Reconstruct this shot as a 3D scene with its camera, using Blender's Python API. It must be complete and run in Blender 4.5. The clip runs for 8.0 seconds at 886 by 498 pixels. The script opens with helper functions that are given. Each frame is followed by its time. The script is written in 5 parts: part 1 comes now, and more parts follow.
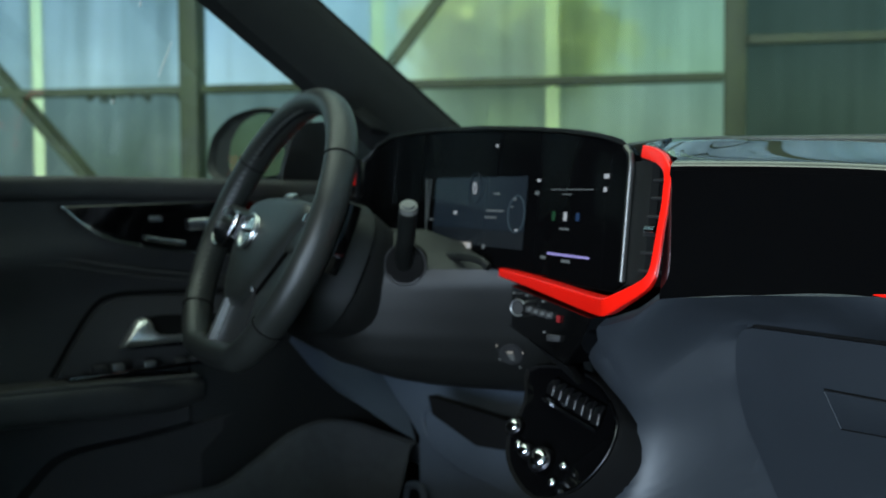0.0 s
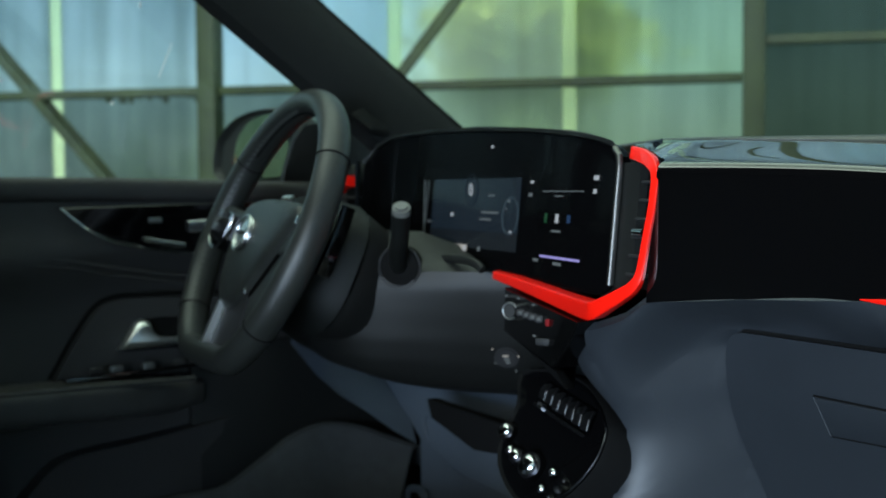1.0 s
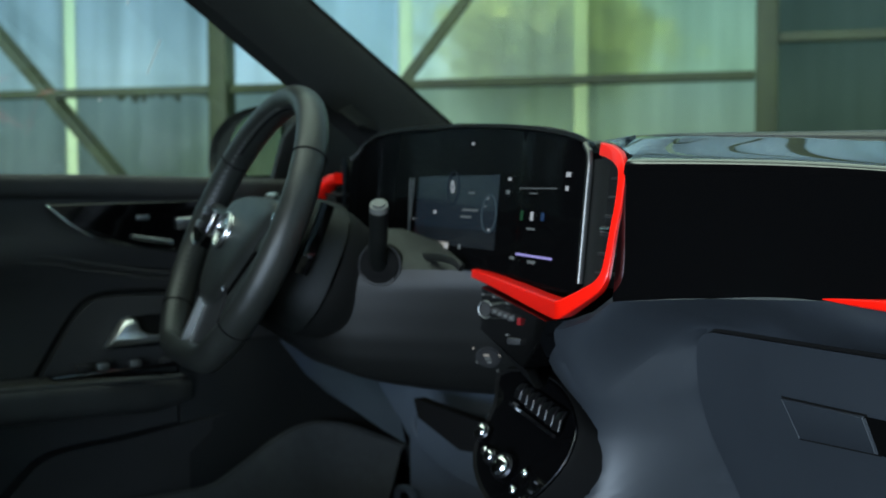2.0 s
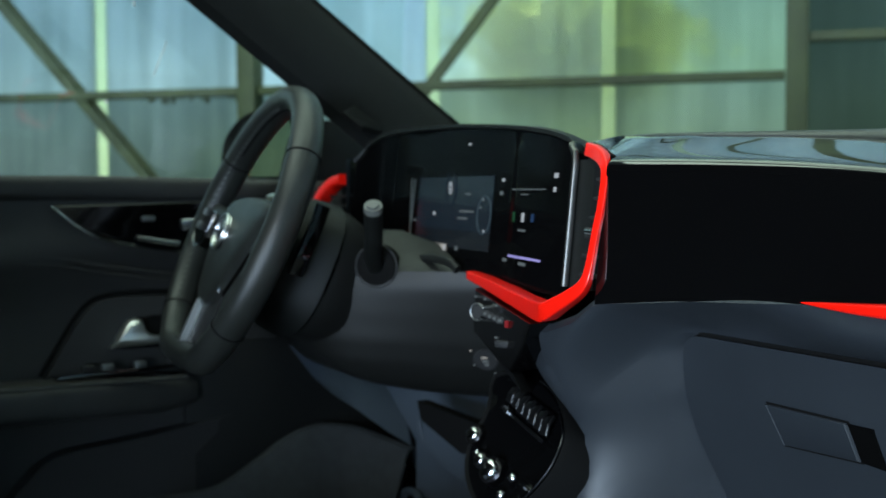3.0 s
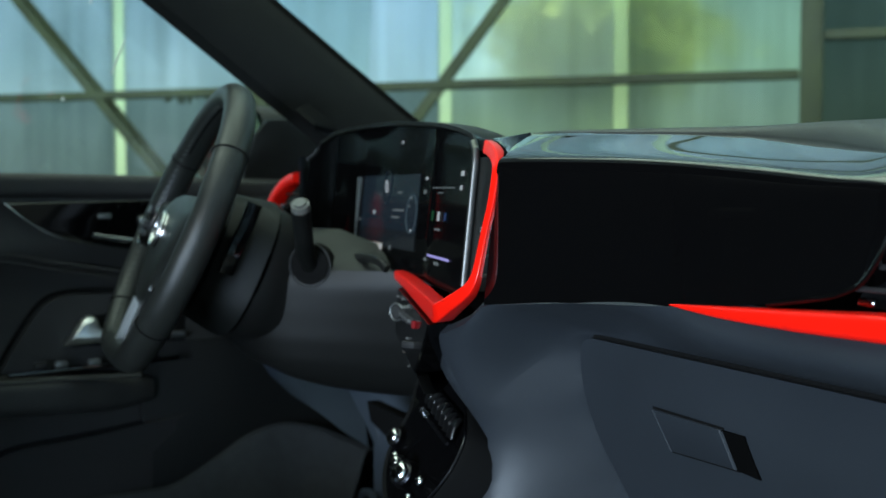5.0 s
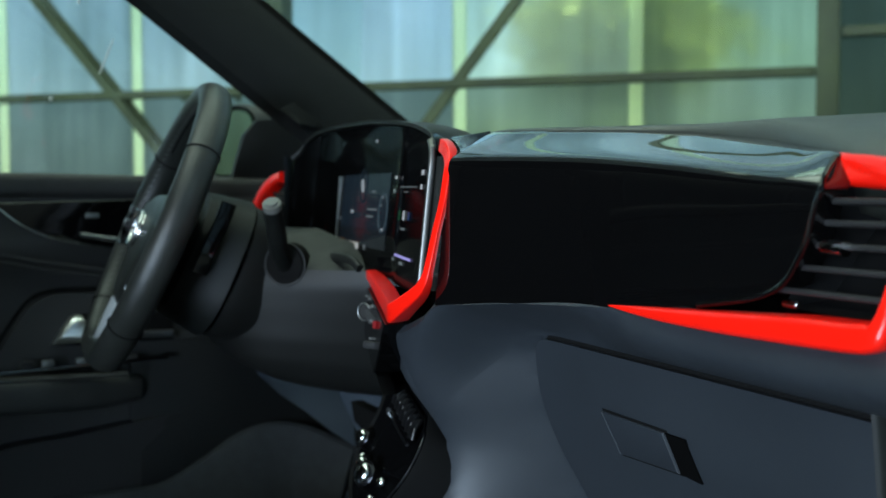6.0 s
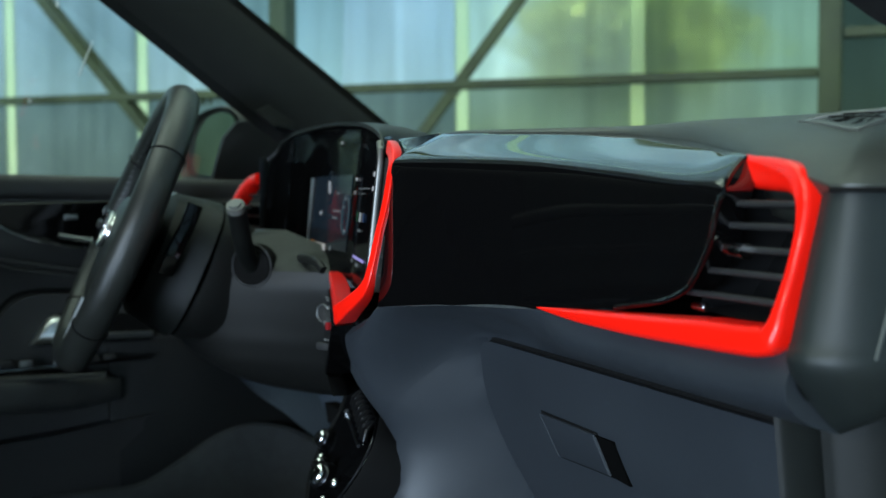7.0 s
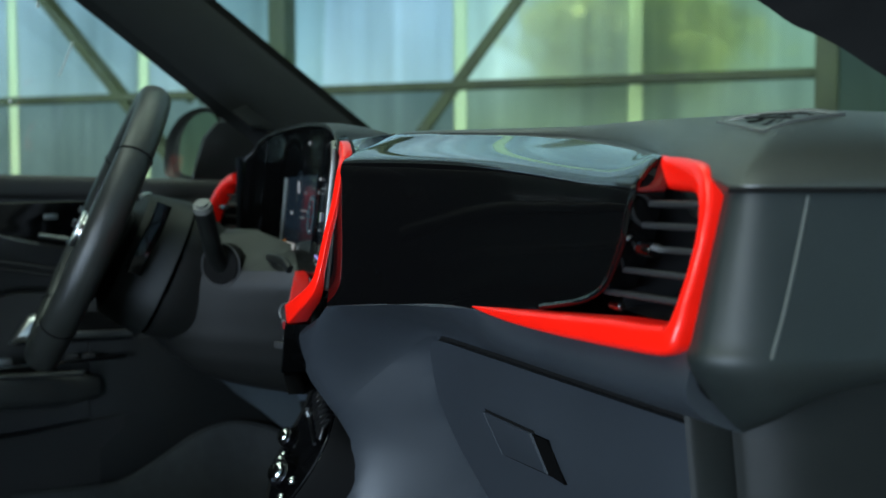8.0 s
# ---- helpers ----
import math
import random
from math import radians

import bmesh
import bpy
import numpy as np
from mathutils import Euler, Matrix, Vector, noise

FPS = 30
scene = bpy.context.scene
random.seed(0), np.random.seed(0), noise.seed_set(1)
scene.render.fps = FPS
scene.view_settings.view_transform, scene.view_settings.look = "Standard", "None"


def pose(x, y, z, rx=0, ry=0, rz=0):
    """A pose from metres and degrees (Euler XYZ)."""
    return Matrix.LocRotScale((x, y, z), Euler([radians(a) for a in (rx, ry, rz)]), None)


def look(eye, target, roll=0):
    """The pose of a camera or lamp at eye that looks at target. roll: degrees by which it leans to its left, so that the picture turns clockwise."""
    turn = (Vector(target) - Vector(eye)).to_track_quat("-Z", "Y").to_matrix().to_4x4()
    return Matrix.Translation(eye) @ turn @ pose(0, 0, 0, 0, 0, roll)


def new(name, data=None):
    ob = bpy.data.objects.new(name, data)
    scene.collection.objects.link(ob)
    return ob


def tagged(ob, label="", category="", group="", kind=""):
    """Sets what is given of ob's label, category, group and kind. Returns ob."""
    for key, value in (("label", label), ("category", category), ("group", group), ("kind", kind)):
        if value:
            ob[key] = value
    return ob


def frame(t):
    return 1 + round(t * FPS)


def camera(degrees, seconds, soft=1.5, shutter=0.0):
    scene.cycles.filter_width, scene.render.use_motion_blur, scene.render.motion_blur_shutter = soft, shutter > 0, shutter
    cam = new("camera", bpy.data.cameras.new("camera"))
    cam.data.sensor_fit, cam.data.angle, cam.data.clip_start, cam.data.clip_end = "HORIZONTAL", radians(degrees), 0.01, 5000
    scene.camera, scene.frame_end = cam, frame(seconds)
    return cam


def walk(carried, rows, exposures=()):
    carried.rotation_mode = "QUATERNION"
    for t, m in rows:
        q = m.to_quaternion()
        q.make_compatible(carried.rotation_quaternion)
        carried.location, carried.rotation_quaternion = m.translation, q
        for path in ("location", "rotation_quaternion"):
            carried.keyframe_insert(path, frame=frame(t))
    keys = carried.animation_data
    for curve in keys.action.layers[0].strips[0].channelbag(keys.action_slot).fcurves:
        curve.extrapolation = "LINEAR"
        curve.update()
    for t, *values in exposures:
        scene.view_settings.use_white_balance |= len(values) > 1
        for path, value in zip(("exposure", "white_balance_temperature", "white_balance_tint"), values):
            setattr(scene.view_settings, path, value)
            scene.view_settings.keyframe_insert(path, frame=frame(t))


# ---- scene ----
from mathutils.bvhtree import BVHTree

cam = camera(42.0, 8.0)
cam.data.dof.use_dof, cam.data.dof.focus_distance, cam.data.dof.aperture_fstop = True, 0.84, 8.2
# t, x, y, z, yaw, pitch, roll
ROWS = [
    (0.0, 0.9060, -0.7900, 1.0300, 53.66, -3.10, -0.38),
    (0.5, 0.9104, -0.7726, 1.0302, 54.23, -3.10, -0.32),
    (1.0, 0.9167, -0.7510, 1.0304, 54.98, -3.04, -0.37),
    (1.5, 0.9253, -0.7265, 1.0288, 55.46, -3.07, -0.30),
    (3.0, 0.9524, -0.6516, 1.0273, 58.19, -3.00, -0.30),
    (3.5, 0.9625, -0.6298, 1.0276, 59.03, -3.00, -0.26),
    (4.0, 0.9776, -0.5985, 1.0260, 59.49, -2.99, -0.19),
    (4.5, 0.9918, -0.5645, 1.0247, 59.78, -2.96, -0.11),
    (6.0, 1.0274, -0.4704, 1.0249, 62.03, -3.03, -0.17),
    (6.5, 1.0420, -0.4429, 1.0256, 62.38, -3.00, -0.20),
    (7.0, 1.0566, -0.4175, 1.0251, 62.93, -2.96, -0.14),
    (7.5, 1.0717, -0.3936, 1.0254, 63.39, -2.99, -0.07),
    (8.0, 1.0860, -0.3750, 1.0250, 63.51, -2.95, -0.08),
]
walk(cam, [(t, pose(x, y, z, 90 + pitch, 0, yaw) @ pose(0, 0, 0, 0, 0, roll)) for t, x, y, z, yaw, pitch, roll in ROWS])

# ---- light ----
SUN_EL, SUN_AZ = radians(38), radians(200)
world = bpy.data.worlds.new("world")
scene.world = world
world.use_nodes = True
wn = world.node_tree.nodes
sky = wn.new("ShaderNodeTexSky")
sky.sky_type, sky.sun_disc = "NISHITA", False
sky.sun_elevation, sky.sun_rotation = SUN_EL, SUN_AZ
world.node_tree.links.new(sky.outputs[0], wn["Background"].inputs[0])
wn["Background"].inputs[1].default_value = 0.12
scene.view_settings.exposure = 1.2


def lamp(name, kind, m, energy, color, size=(1, 1)):
    d = bpy.data.lights.new(name, kind)
    d.energy, d.color = energy, color
    if kind == "AREA":
        d.shape, d.size, d.size_y = "RECTANGLE", *size
    ob = new(name, d)
    ob.matrix_world = m
    return ob


sun = lamp("sun", "SUN", pose(0, 0, 20, 52, 0, 160), 3.6, (1.0, 0.95, 0.88))
sun.data.angle = radians(0.5)

# wall frame: s along the far wall, n towards the hall
W0, WU, WN = Vector((-3.877, 0.582, 0)), Vector((0.737, 0.675, 0)).normalized(), Vector((0.675, -0.737, 0)).normalized()


def wall_at(s, d, z):
    return W0 + WU * s + WN * d + Vector((0, 0, z))


# area lamps for assumed, unseen daylight bands in the closed roof of the hall
for s, d, w, e in ((2.2, 1.6, 2.6, 40.0), (1.0, 4.4, 2.0, 64.0), (1.0, 7.4, 2.0, 64.0)):
    lamp("roof_light", "AREA", look(wall_at(s, d, 4.9), wall_at(s, d, 0)), e, (0.82, 1.0, 0.86), (5.0, w))
# daylight through an unseen, assumed gate behind the camera; upper lamp is added fill
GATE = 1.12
lamp("cabin_fill_light", "AREA", look(wall_at(GATE, 10.98, 2.9), wall_at(GATE - 0.4, 3.1, 0.9)), 64.0, (1.0, 1.0, 0.84), (2.67, 0.67))
lamp("gate_daylight", "AREA", look(wall_at(GATE, 10.98, 0.90), wall_at(GATE, 3.2, 0.85)), 380.0, (0.58, 0.77, 1.0), (4.7, 1.75))


# ---- materials ----
def mat(name, color, rough=0.5, metal=0.0, grain=0.0, scale=400.0, mottle=0.0, mscale=12.0, coat=0.0, spec=0.5, bump=0.15):
    m = bpy.data.materials.new(name)
    m.use_nodes = True
    nt = m.node_tree
    b = nt.nodes["Principled BSDF"]
    b.inputs["Base Color"].default_value = (*color, 1)
    b.inputs["Roughness"].default_value = rough
    b.inputs["Metallic"].default_value = metal
    b.inputs["Coat Weight"].default_value = coat
    b.inputs["Coat Roughness"].default_value = 0.03
    b.inputs["Specular IOR Level"].default_value = spec
    tc = nt.nodes.new("ShaderNodeTexCoord")
    if mottle > 0:
        n = nt.nodes.new("ShaderNodeTexNoise")
        n.inputs["Scale"].default_value, n.inputs["Detail"].default_value = mscale, 6
        r = nt.nodes.new("ShaderNodeValToRGB")
        lo, hi = 1 - mottle, 1 + mottle
        r.color_ramp.elements[0].position, r.color_ramp.elements[1].position = 0.3, 0.7
        r.color_ramp.elements[0].color = (*[c * lo for c in color], 1)
        r.color_ramp.elements[1].color = (*[min(1, c * hi) for c in color], 1)
        nt.links.new(tc.outputs["Object"], n.inputs["Vector"])
        nt.links.new(n.outputs["Fac"], r.inputs[0])
        nt.links.new(r.outputs[0], b.inputs["Base Color"])
        mr = nt.nodes.new("ShaderNodeMapRange")
        mr.inputs["To Min"].default_value, mr.inputs["To Max"].default_value = max(0.02, rough - 0.08), min(1, rough + 0.08)
        nt.links.new(n.outputs["Fac"], mr.inputs["Value"])
        nt.links.new(mr.outputs[0], b.inputs["Roughness"])
    if grain > 0:
        v = nt.nodes.new("ShaderNodeTexVoronoi")
        v.inputs["Scale"].default_value = scale
        bp = nt.nodes.new("ShaderNodeBump")
        bp.inputs["Strength"].default_value, bp.inputs["Distance"].default_value = grain, 0.0006
        nt.links.new(tc.outputs["Object"], v.inputs["Vector"])
        nt.links.new(v.outputs["Distance"], bp.inputs["Height"])
        nt.links.new(bp.outputs[0], b.inputs["Normal"])
    return m


def glow(name, color, strength):
    m = bpy.data.materials.new(name)
    m.use_nodes = True
    b = m.node_tree.nodes["Principled BSDF"]
    b.inputs["Base Color"].default_value = (0.01, 0.01, 0.01, 1)
    b.inputs["Specular IOR Level"].default_value, b.inputs["Roughness"].default_value = 0.05, 0.1
    b.inputs["Emission Color"].default_value = (*color, 1)
    b.inputs["Emission Strength"].default_value = strength
    return m


def clear_glass(name, tint=(1, 1, 1)):
    m = bpy.data.materials.new(name)
    m.use_nodes = True
    nt = m.node_tree
    nt.nodes.remove(nt.nodes["Principled BSDF"])
    t, g, mx = (nt.nodes.new("ShaderNode" + k) for k in ("BsdfTransparent", "BsdfGlossy", "MixShader"))
    t.inputs[0].default_value = (*tint, 1)
    g.inputs["Roughness"].default_value = 0.01
    mx.inputs[0].default_value = 0.05
    nt.links.new(t.outputs[0], mx.inputs[1])
    nt.links.new(g.outputs[0], mx.inputs[2])
    nt.links.new(mx.outputs[0], nt.nodes["Material Output"].inputs[0])
    return m


def sheet_mat(name, color, low, clear=0.72, rough=0.45):
    """Weathered translucent wall sheeting: streaks, stains, lets daylight through."""
    m = bpy.data.materials.new(name)
    m.use_nodes = True
    nt = m.node_tree
    nt.nodes.remove(nt.nodes["Principled BSDF"])
    tc = nt.nodes.new("ShaderNodeTexCoord")
    mp = nt.nodes.new("ShaderNodeMapping")
    mp.inputs["Scale"].default_value = (1.6, 1.6, 0.9)
    n1 = nt.nodes.new("ShaderNodeTexNoise")
    n1.inputs["Scale"].default_value, n1.inputs["Detail"].default_value = 1.3, 5
    mp2 = nt.nodes.new("ShaderNodeMapping")
    mp2.inputs["Scale"].default_value = (14, 14, 0.7)
    n2 = nt.nodes.new("ShaderNodeTexNoise")
    n2.inputs["Scale"].default_value, n2.inputs["Detail"].default_value = 1.0, 4
    r = nt.nodes.new("ShaderNodeValToRGB")
    r.color_ramp.elements[0].position, r.color_ramp.elements[1].position = 0.36, 0.66
    r.color_ramp.elements[0].color, r.color_ramp.elements[1].color = (*low, 1), (*color, 1)
    mix = nt.nodes.new("ShaderNodeMix")
    mix.data_type, mix.blend_type = "RGBA", "MULTIPLY"
    mix.inputs["Factor"].default_value = 0.35
    tr, df, rf, m1, m2 = (nt.nodes.new("ShaderNode" + k) for k in ("BsdfTranslucent", "BsdfDiffuse", "BsdfRefraction", "MixShader", "MixShader"))
    rf.inputs["Roughness"].default_value, rf.inputs["IOR"].default_value = rough, 1.12
    m1.inputs[0].default_value, m2.inputs[0].default_value = 0.25, clear
    for a, b in ((tc.outputs["Object"], mp.inputs[0]), (mp.outputs[0], n1.inputs["Vector"]), (tc.outputs["Object"], mp2.inputs[0]), (mp2.outputs[0], n2.inputs["Vector"]),
                 (n1.outputs["Fac"], r.inputs[0]), (r.outputs[0], mix.inputs["A"])):
        nt.links.new(a, b)
    bw = nt.nodes.new("ShaderNodeValToRGB")
    bw.color_ramp.elements[0].color, bw.color_ramp.elements[1].color = (0.55, 0.58, 0.55, 1), (1, 1, 1, 1)
    bw.color_ramp.elements[0].position, bw.color_ramp.elements[1].position = 0.35, 0.6
    nt.links.new(n2.outputs["Fac"], bw.inputs[0])
    nt.links.new(bw.outputs[0], mix.inputs["B"])
    for sh in (tr, df, rf):
        nt.links.new(mix.outputs["Result"], sh.inputs[0])
    nt.links.new(tr.outputs[0], m1.inputs[1])
    nt.links.new(df.outputs[0], m1.inputs[2])
    nt.links.new(m1.outputs[0], m2.inputs[1])
    nt.links.new(rf.outputs[0], m2.inputs[2])
    nt.links.new(m2.outputs[0], nt.nodes["Material Output"].inputs[0])
    return m


SOFT = mat("soft_touch_plastic", (0.0070, 0.0075, 0.0070), 0.50, spec=0.38, grain=0.16, scale=2200, mottle=0.12, mscale=9)
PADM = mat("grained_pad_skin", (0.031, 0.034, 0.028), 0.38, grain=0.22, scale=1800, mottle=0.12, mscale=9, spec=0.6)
HARD = mat("hard_grained_plastic", (0.0205, 0.0248, 0.0305), 0.46, spec=0.55, grain=0.16, scale=2000, mottle=0.10, mscale=7)
# base darkened to imitate the weak light on the sideways-facing end
ENDP = mat("shade_toned_end_plastic", (0.0096, 0.0130, 0.0124), 0.50, spec=0.42, grain=0.18, scale=2000, mottle=0.12, mscale=8)
# extra dark base imitates the shade on the dashboard's low end
LOWP = mat("shade_toned_low_plastic", (0.0050, 0.0060, 0.0053), 0.55, spec=0.30, grain=0.18, scale=2000, mottle=0.12, mscale=8)
DARK = mat("dark_interior_plastic", (0.013, 0.013, 0.0135), 0.6, grain=0.16, scale=2000, mottle=0.15)
# lighter, bluer base puts the low blue light into the trim's colour
FOOTTRIM = mat("footwell_trim_lit_tone", (0.048, 0.062, 0.082), 0.55, grain=0.2, scale=1800, mottle=0.15, mscale=12)
CLOTH = mat("pillar_cloth", (0.0090, 0.0098, 0.0090), 0.9, spec=0.25, grain=0.8, scale=1500, mottle=0.15, mscale=40)
CARPET = mat("car_carpet", (0.038, 0.043, 0.045), 0.95, grain=1.0, scale=500, mottle=0.14, mscale=60)
ARMREST = mat("grey_black_armrest_leather", (0.036, 0.037, 0.035), 0.40, grain=0.3, scale=1100, mottle=0.15, mscale=25)
LEATHER = mat("black_leather", (0.0215, 0.0235, 0.021), 0.36, grain=0.3, scale=1100, mottle=0.15, mscale=25)
GLOSS = mat("gloss_black_lacquer", (0.0022, 0.0021, 0.0023), 0.035, coat=1.0)
SCREEN = mat("screen_glass", (0.0022, 0.0022, 0.0025), 0.08)
SCREEN.node_tree.nodes["Principled BSDF"].inputs["Specular IOR Level"].default_value = 0.2
SCREEN.node_tree.nodes["Principled BSDF"].inputs["IOR"].default_value = 1.08
RIMG = mat("grey_grille_plastic", (0.065, 0.070, 0.064), 0.42, mottle=0.06)
GLINT_WHITE = mat("white_glint_paint", (0.88, 0.88, 0.86), 0.4)
CAP = mat("light_grey_plastic", (0.105, 0.108, 0.098), 0.5, mottle=0.05)
PIANO = mat("dim_gloss_black_plastic", (0.0022, 0.0022, 0.0023), 0.10, spec=0.3)
KEYM = mat("dark_key_plastic", (0.0045, 0.0045, 0.0048), 0.30)
SATIN = mat("satin_handle_metal", (0.80, 0.82, 0.80), 0.34, metal=1.0, mottle=0.06)
POLISH = mat("polished_chrome", (0.66, 0.67, 0.67), 0.12, metal=1.0)
BAR = mat("dull_chrome", (0.40, 0.41, 0.42), 0.25, metal=1.0)
KNOB = mat("dark_chrome", (0.09, 0.09, 0.10), 0.30, metal=1.0)
DOORP = mat("door_plastic", (0.026, 0.0258, 0.025), 0.60, grain=0.16, scale=2000, mottle=0.12, mscale=8)
RED = mat("red_lacquer", (0.93, 0.009, 0.003), 0.33, coat=0.35, spec=0.3, mottle=0.04)
CHROME = mat("satin_chrome", (0.62, 0.62, 0.63), 0.22, metal=1.0, mottle=0.06)
SILVER = mat("silver_trim", (0.26, 0.27, 0.27), 0.45, metal=1.0, mottle=0.06)
BRUSHED = mat("brushed_edge_metal", (0.13, 0.13, 0.125), 0.40, metal=1.0, mottle=0.08, mscale=60)
# near-black paint that stands in for shade in gaps and uncut hollows
VOID = mat("hollow_shade_black", (0.0015, 0.0014, 0.0014), 0.95, spec=0.05)
SEAM = mat("seam_shadow_gap", (0.0046, 0.0046, 0.0046), 0.9, spec=0.12)
PAINT = mat("body_paint_grey", (0.2, 0.22, 0.2), 0.3, coat=1.0, mottle=0.05)
MIRROR = mat("mirror_glass", (0.13, 0.17, 0.12), 0.01, metal=1.0)
STEEL = mat("olive_painted_steel", (0.050, 0.064, 0.024), 0.6, mottle=0.35, mscale=6, grain=0.3, scale=120)
CONCRETE = mat("concrete", (0.21, 0.21, 0.20), 0.85, mottle=0.25, mscale=3, grain=0.5, scale=60)
ROOF = mat("hall_roof_sheet", (0.25, 0.26, 0.25), 0.7, mottle=0.2, mscale=2)
GLASS = clear_glass("car_glass", (0.93, 0.97, 0.95))
SHEET_BLUE = sheet_mat("translucent_sheet_bluish", (0.64, 0.75, 0.80), (0.44, 0.55, 0.59))
SHEET_GREEN = sheet_mat("translucent_sheet_greenish", (0.84, 0.95, 0.91), (0.68, 0.81, 0.76), 0.80, 0.30)
SHEET_MID_GREEN = sheet_mat("translucent_sheet_mid_green", (0.60, 0.72, 0.61), (0.46, 0.57, 0.47), 0.80, 0.30)
SHEET_PALE = sheet_mat("translucent_sheet_pale_blue", (0.73, 0.85, 0.92), (0.57, 0.70, 0.77))
# lower-row tints: darkening from the greenery outside is put into the colour
SHEET_GREY = sheet_mat("translucent_sheet_lower_shade_grey", (0.52, 0.62, 0.58), (0.40, 0.50, 0.45))
SHEET_MIST = sheet_mat("translucent_sheet_lower_shade_blue", (0.39, 0.48, 0.50), (0.30, 0.38, 0.39))
# upper row lies out of view; made clear to brighten the panel's reflection
SHEET_SKY = sheet_mat("clear_upper_glazing", (0.95, 1.0, 0.93), (0.74, 0.84, 0.78), 0.86, 0.12)
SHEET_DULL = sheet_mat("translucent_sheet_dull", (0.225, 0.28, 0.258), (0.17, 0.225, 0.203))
STRIP = sheet_mat("pale_joint_strip", (0.86, 0.97, 0.80), (0.78, 0.92, 0.72), 0.66)
GRASS = mat("rough_grass", (0.06, 0.10, 0.03), 0.95, mottle=0.5, mscale=3, grain=1.0, scale=30)


# ---- mesh helpers ----
def part(name, bm, material, parent=None, label="", sharp=35):
    bmesh.ops.recalc_face_normals(bm, faces=bm.faces)
    for f in bm.faces:
        f.smooth = True
    me = bpy.data.meshes.new(name)
    bm.to_mesh(me)
    bm.free()
    me.set_sharp_from_angle(angle=radians(sharp))
    me.materials.append(material)
    ob = new(name, me)
    if parent:
        ob.parent = parent
    if label:
        ob["label"] = label
    return ob


def thing(name, label, category, at=(0, 0, 0), group="", kind=""):
    ob = new(name)
    ob.empty_display_size = 0.05
    ob.location = (0, 0, 0)
    return tagged(ob, label, category, group, kind)


def loft(rings, closed=True, caps=True):
    """Skin over rings of equally many points."""
    bm = bmesh.new()
    vs = [[bm.verts.new(p) for p in r] for r in rings]
    k = len(rings[0])
    for a, b in zip(vs, vs[1:]):
        for i in range(k if closed else k - 1):
            j = (i + 1) % k
            bm.faces.new((a[i], a[j], b[j], b[i]))
    if caps and closed:
        bm.faces.new(vs[0])
        bm.faces.new(vs[-1][::-1])
    return bm


def solid_sheet(grid, thick, direction):
    """A sheet of points given thickness along a direction."""
    d = Vector(direction) * thick
    bm = bmesh.new()
    a = [[bm.verts.new(p) for p in r] for r in grid]
    b = [[bm.verts.new(Vector(p) + d) for p in r] for r in grid]
    n, k = len(grid), len(grid[0])
    for i in range(n - 1):
        for j in range(k - 1):
            bm.faces.new((a[i][j], a[i][j + 1], a[i + 1][j + 1], a[i + 1][j]))
            bm.faces.new((b[i][j], b[i + 1][j], b[i + 1][j + 1], b[i][j + 1]))
    for i in range(n - 1):
        bm.faces.new((a[i][0], a[i + 1][0], b[i + 1][0], b[i][0]))
        bm.faces.new((a[i][-1], b[i][-1], b[i + 1][-1], a[i + 1][-1]))
    for j in range(k - 1):
        bm.faces.new((a[0][j], b[0][j], b[0][j + 1], a[0][j + 1]))
        bm.faces.new((a[-1][j], a[-1][j + 1], b[-1][j + 1], b[-1][j]))
    return bm


def box(size, m=None, bevel=0.0, seg=2):
    bm = bmesh.new()
    bmesh.ops.create_cube(bm, size=1.0)
    bmesh.ops.scale(bm, vec=size, verts=bm.verts)
    if bevel:
        bmesh.ops.bevel(bm, geom=bm.edges[:], offset=bevel, segments=seg, affect="EDGES", profile=0.6)
    if m:
        bmesh.ops.transform(bm, matrix=m, verts=bm.verts)
    return bm


def prism(poly, m, depth, bevel=0.0, seg=2):
    """A plate with outline poly (x, y) and thickness depth along z, placed by m."""
    bm = bmesh.new()
    lo = [bm.verts.new((x, y, 0)) for x, y in poly]
    hi = [bm.verts.new((x, y, depth)) for x, y in poly]
    k = len(poly)
    bm.faces.new(lo[::-1])
    top = bm.faces.new(hi)
    for i in range(k):
        bm.faces.new((lo[i], lo[(i + 1) % k], hi[(i + 1) % k], hi[i]))
    if bevel:
        bmesh.ops.bevel(bm, geom=list(top.edges), offset=bevel, segments=seg, affect="EDGES", profile=0.6)
    bmesh.ops.transform(bm, matrix=m, verts=bm.verts)
    return bm


def cyl(p, q, r, r2=None, n=24, bevel=0.0):
    p, q = Vector(p), Vector(q)
    bm = bmesh.new()
    bmesh.ops.create_cone(bm, cap_ends=True, segments=n, radius1=r, radius2=r if r2 is None else r2, depth=(q - p).length)
    if bevel:
        bmesh.ops.bevel(bm, geom=[e for e in bm.edges if len(e.link_faces) == 2 and any(len(f.verts) > 4 for f in e.link_faces)], offset=bevel, segments=2, affect="EDGES")
    m = Matrix.Translation((p + q) / 2) @ (q - p).to_track_quat("Z", "Y").to_matrix().to_4x4()
    bmesh.ops.transform(bm, matrix=m, verts=bm.verts)
    return bm


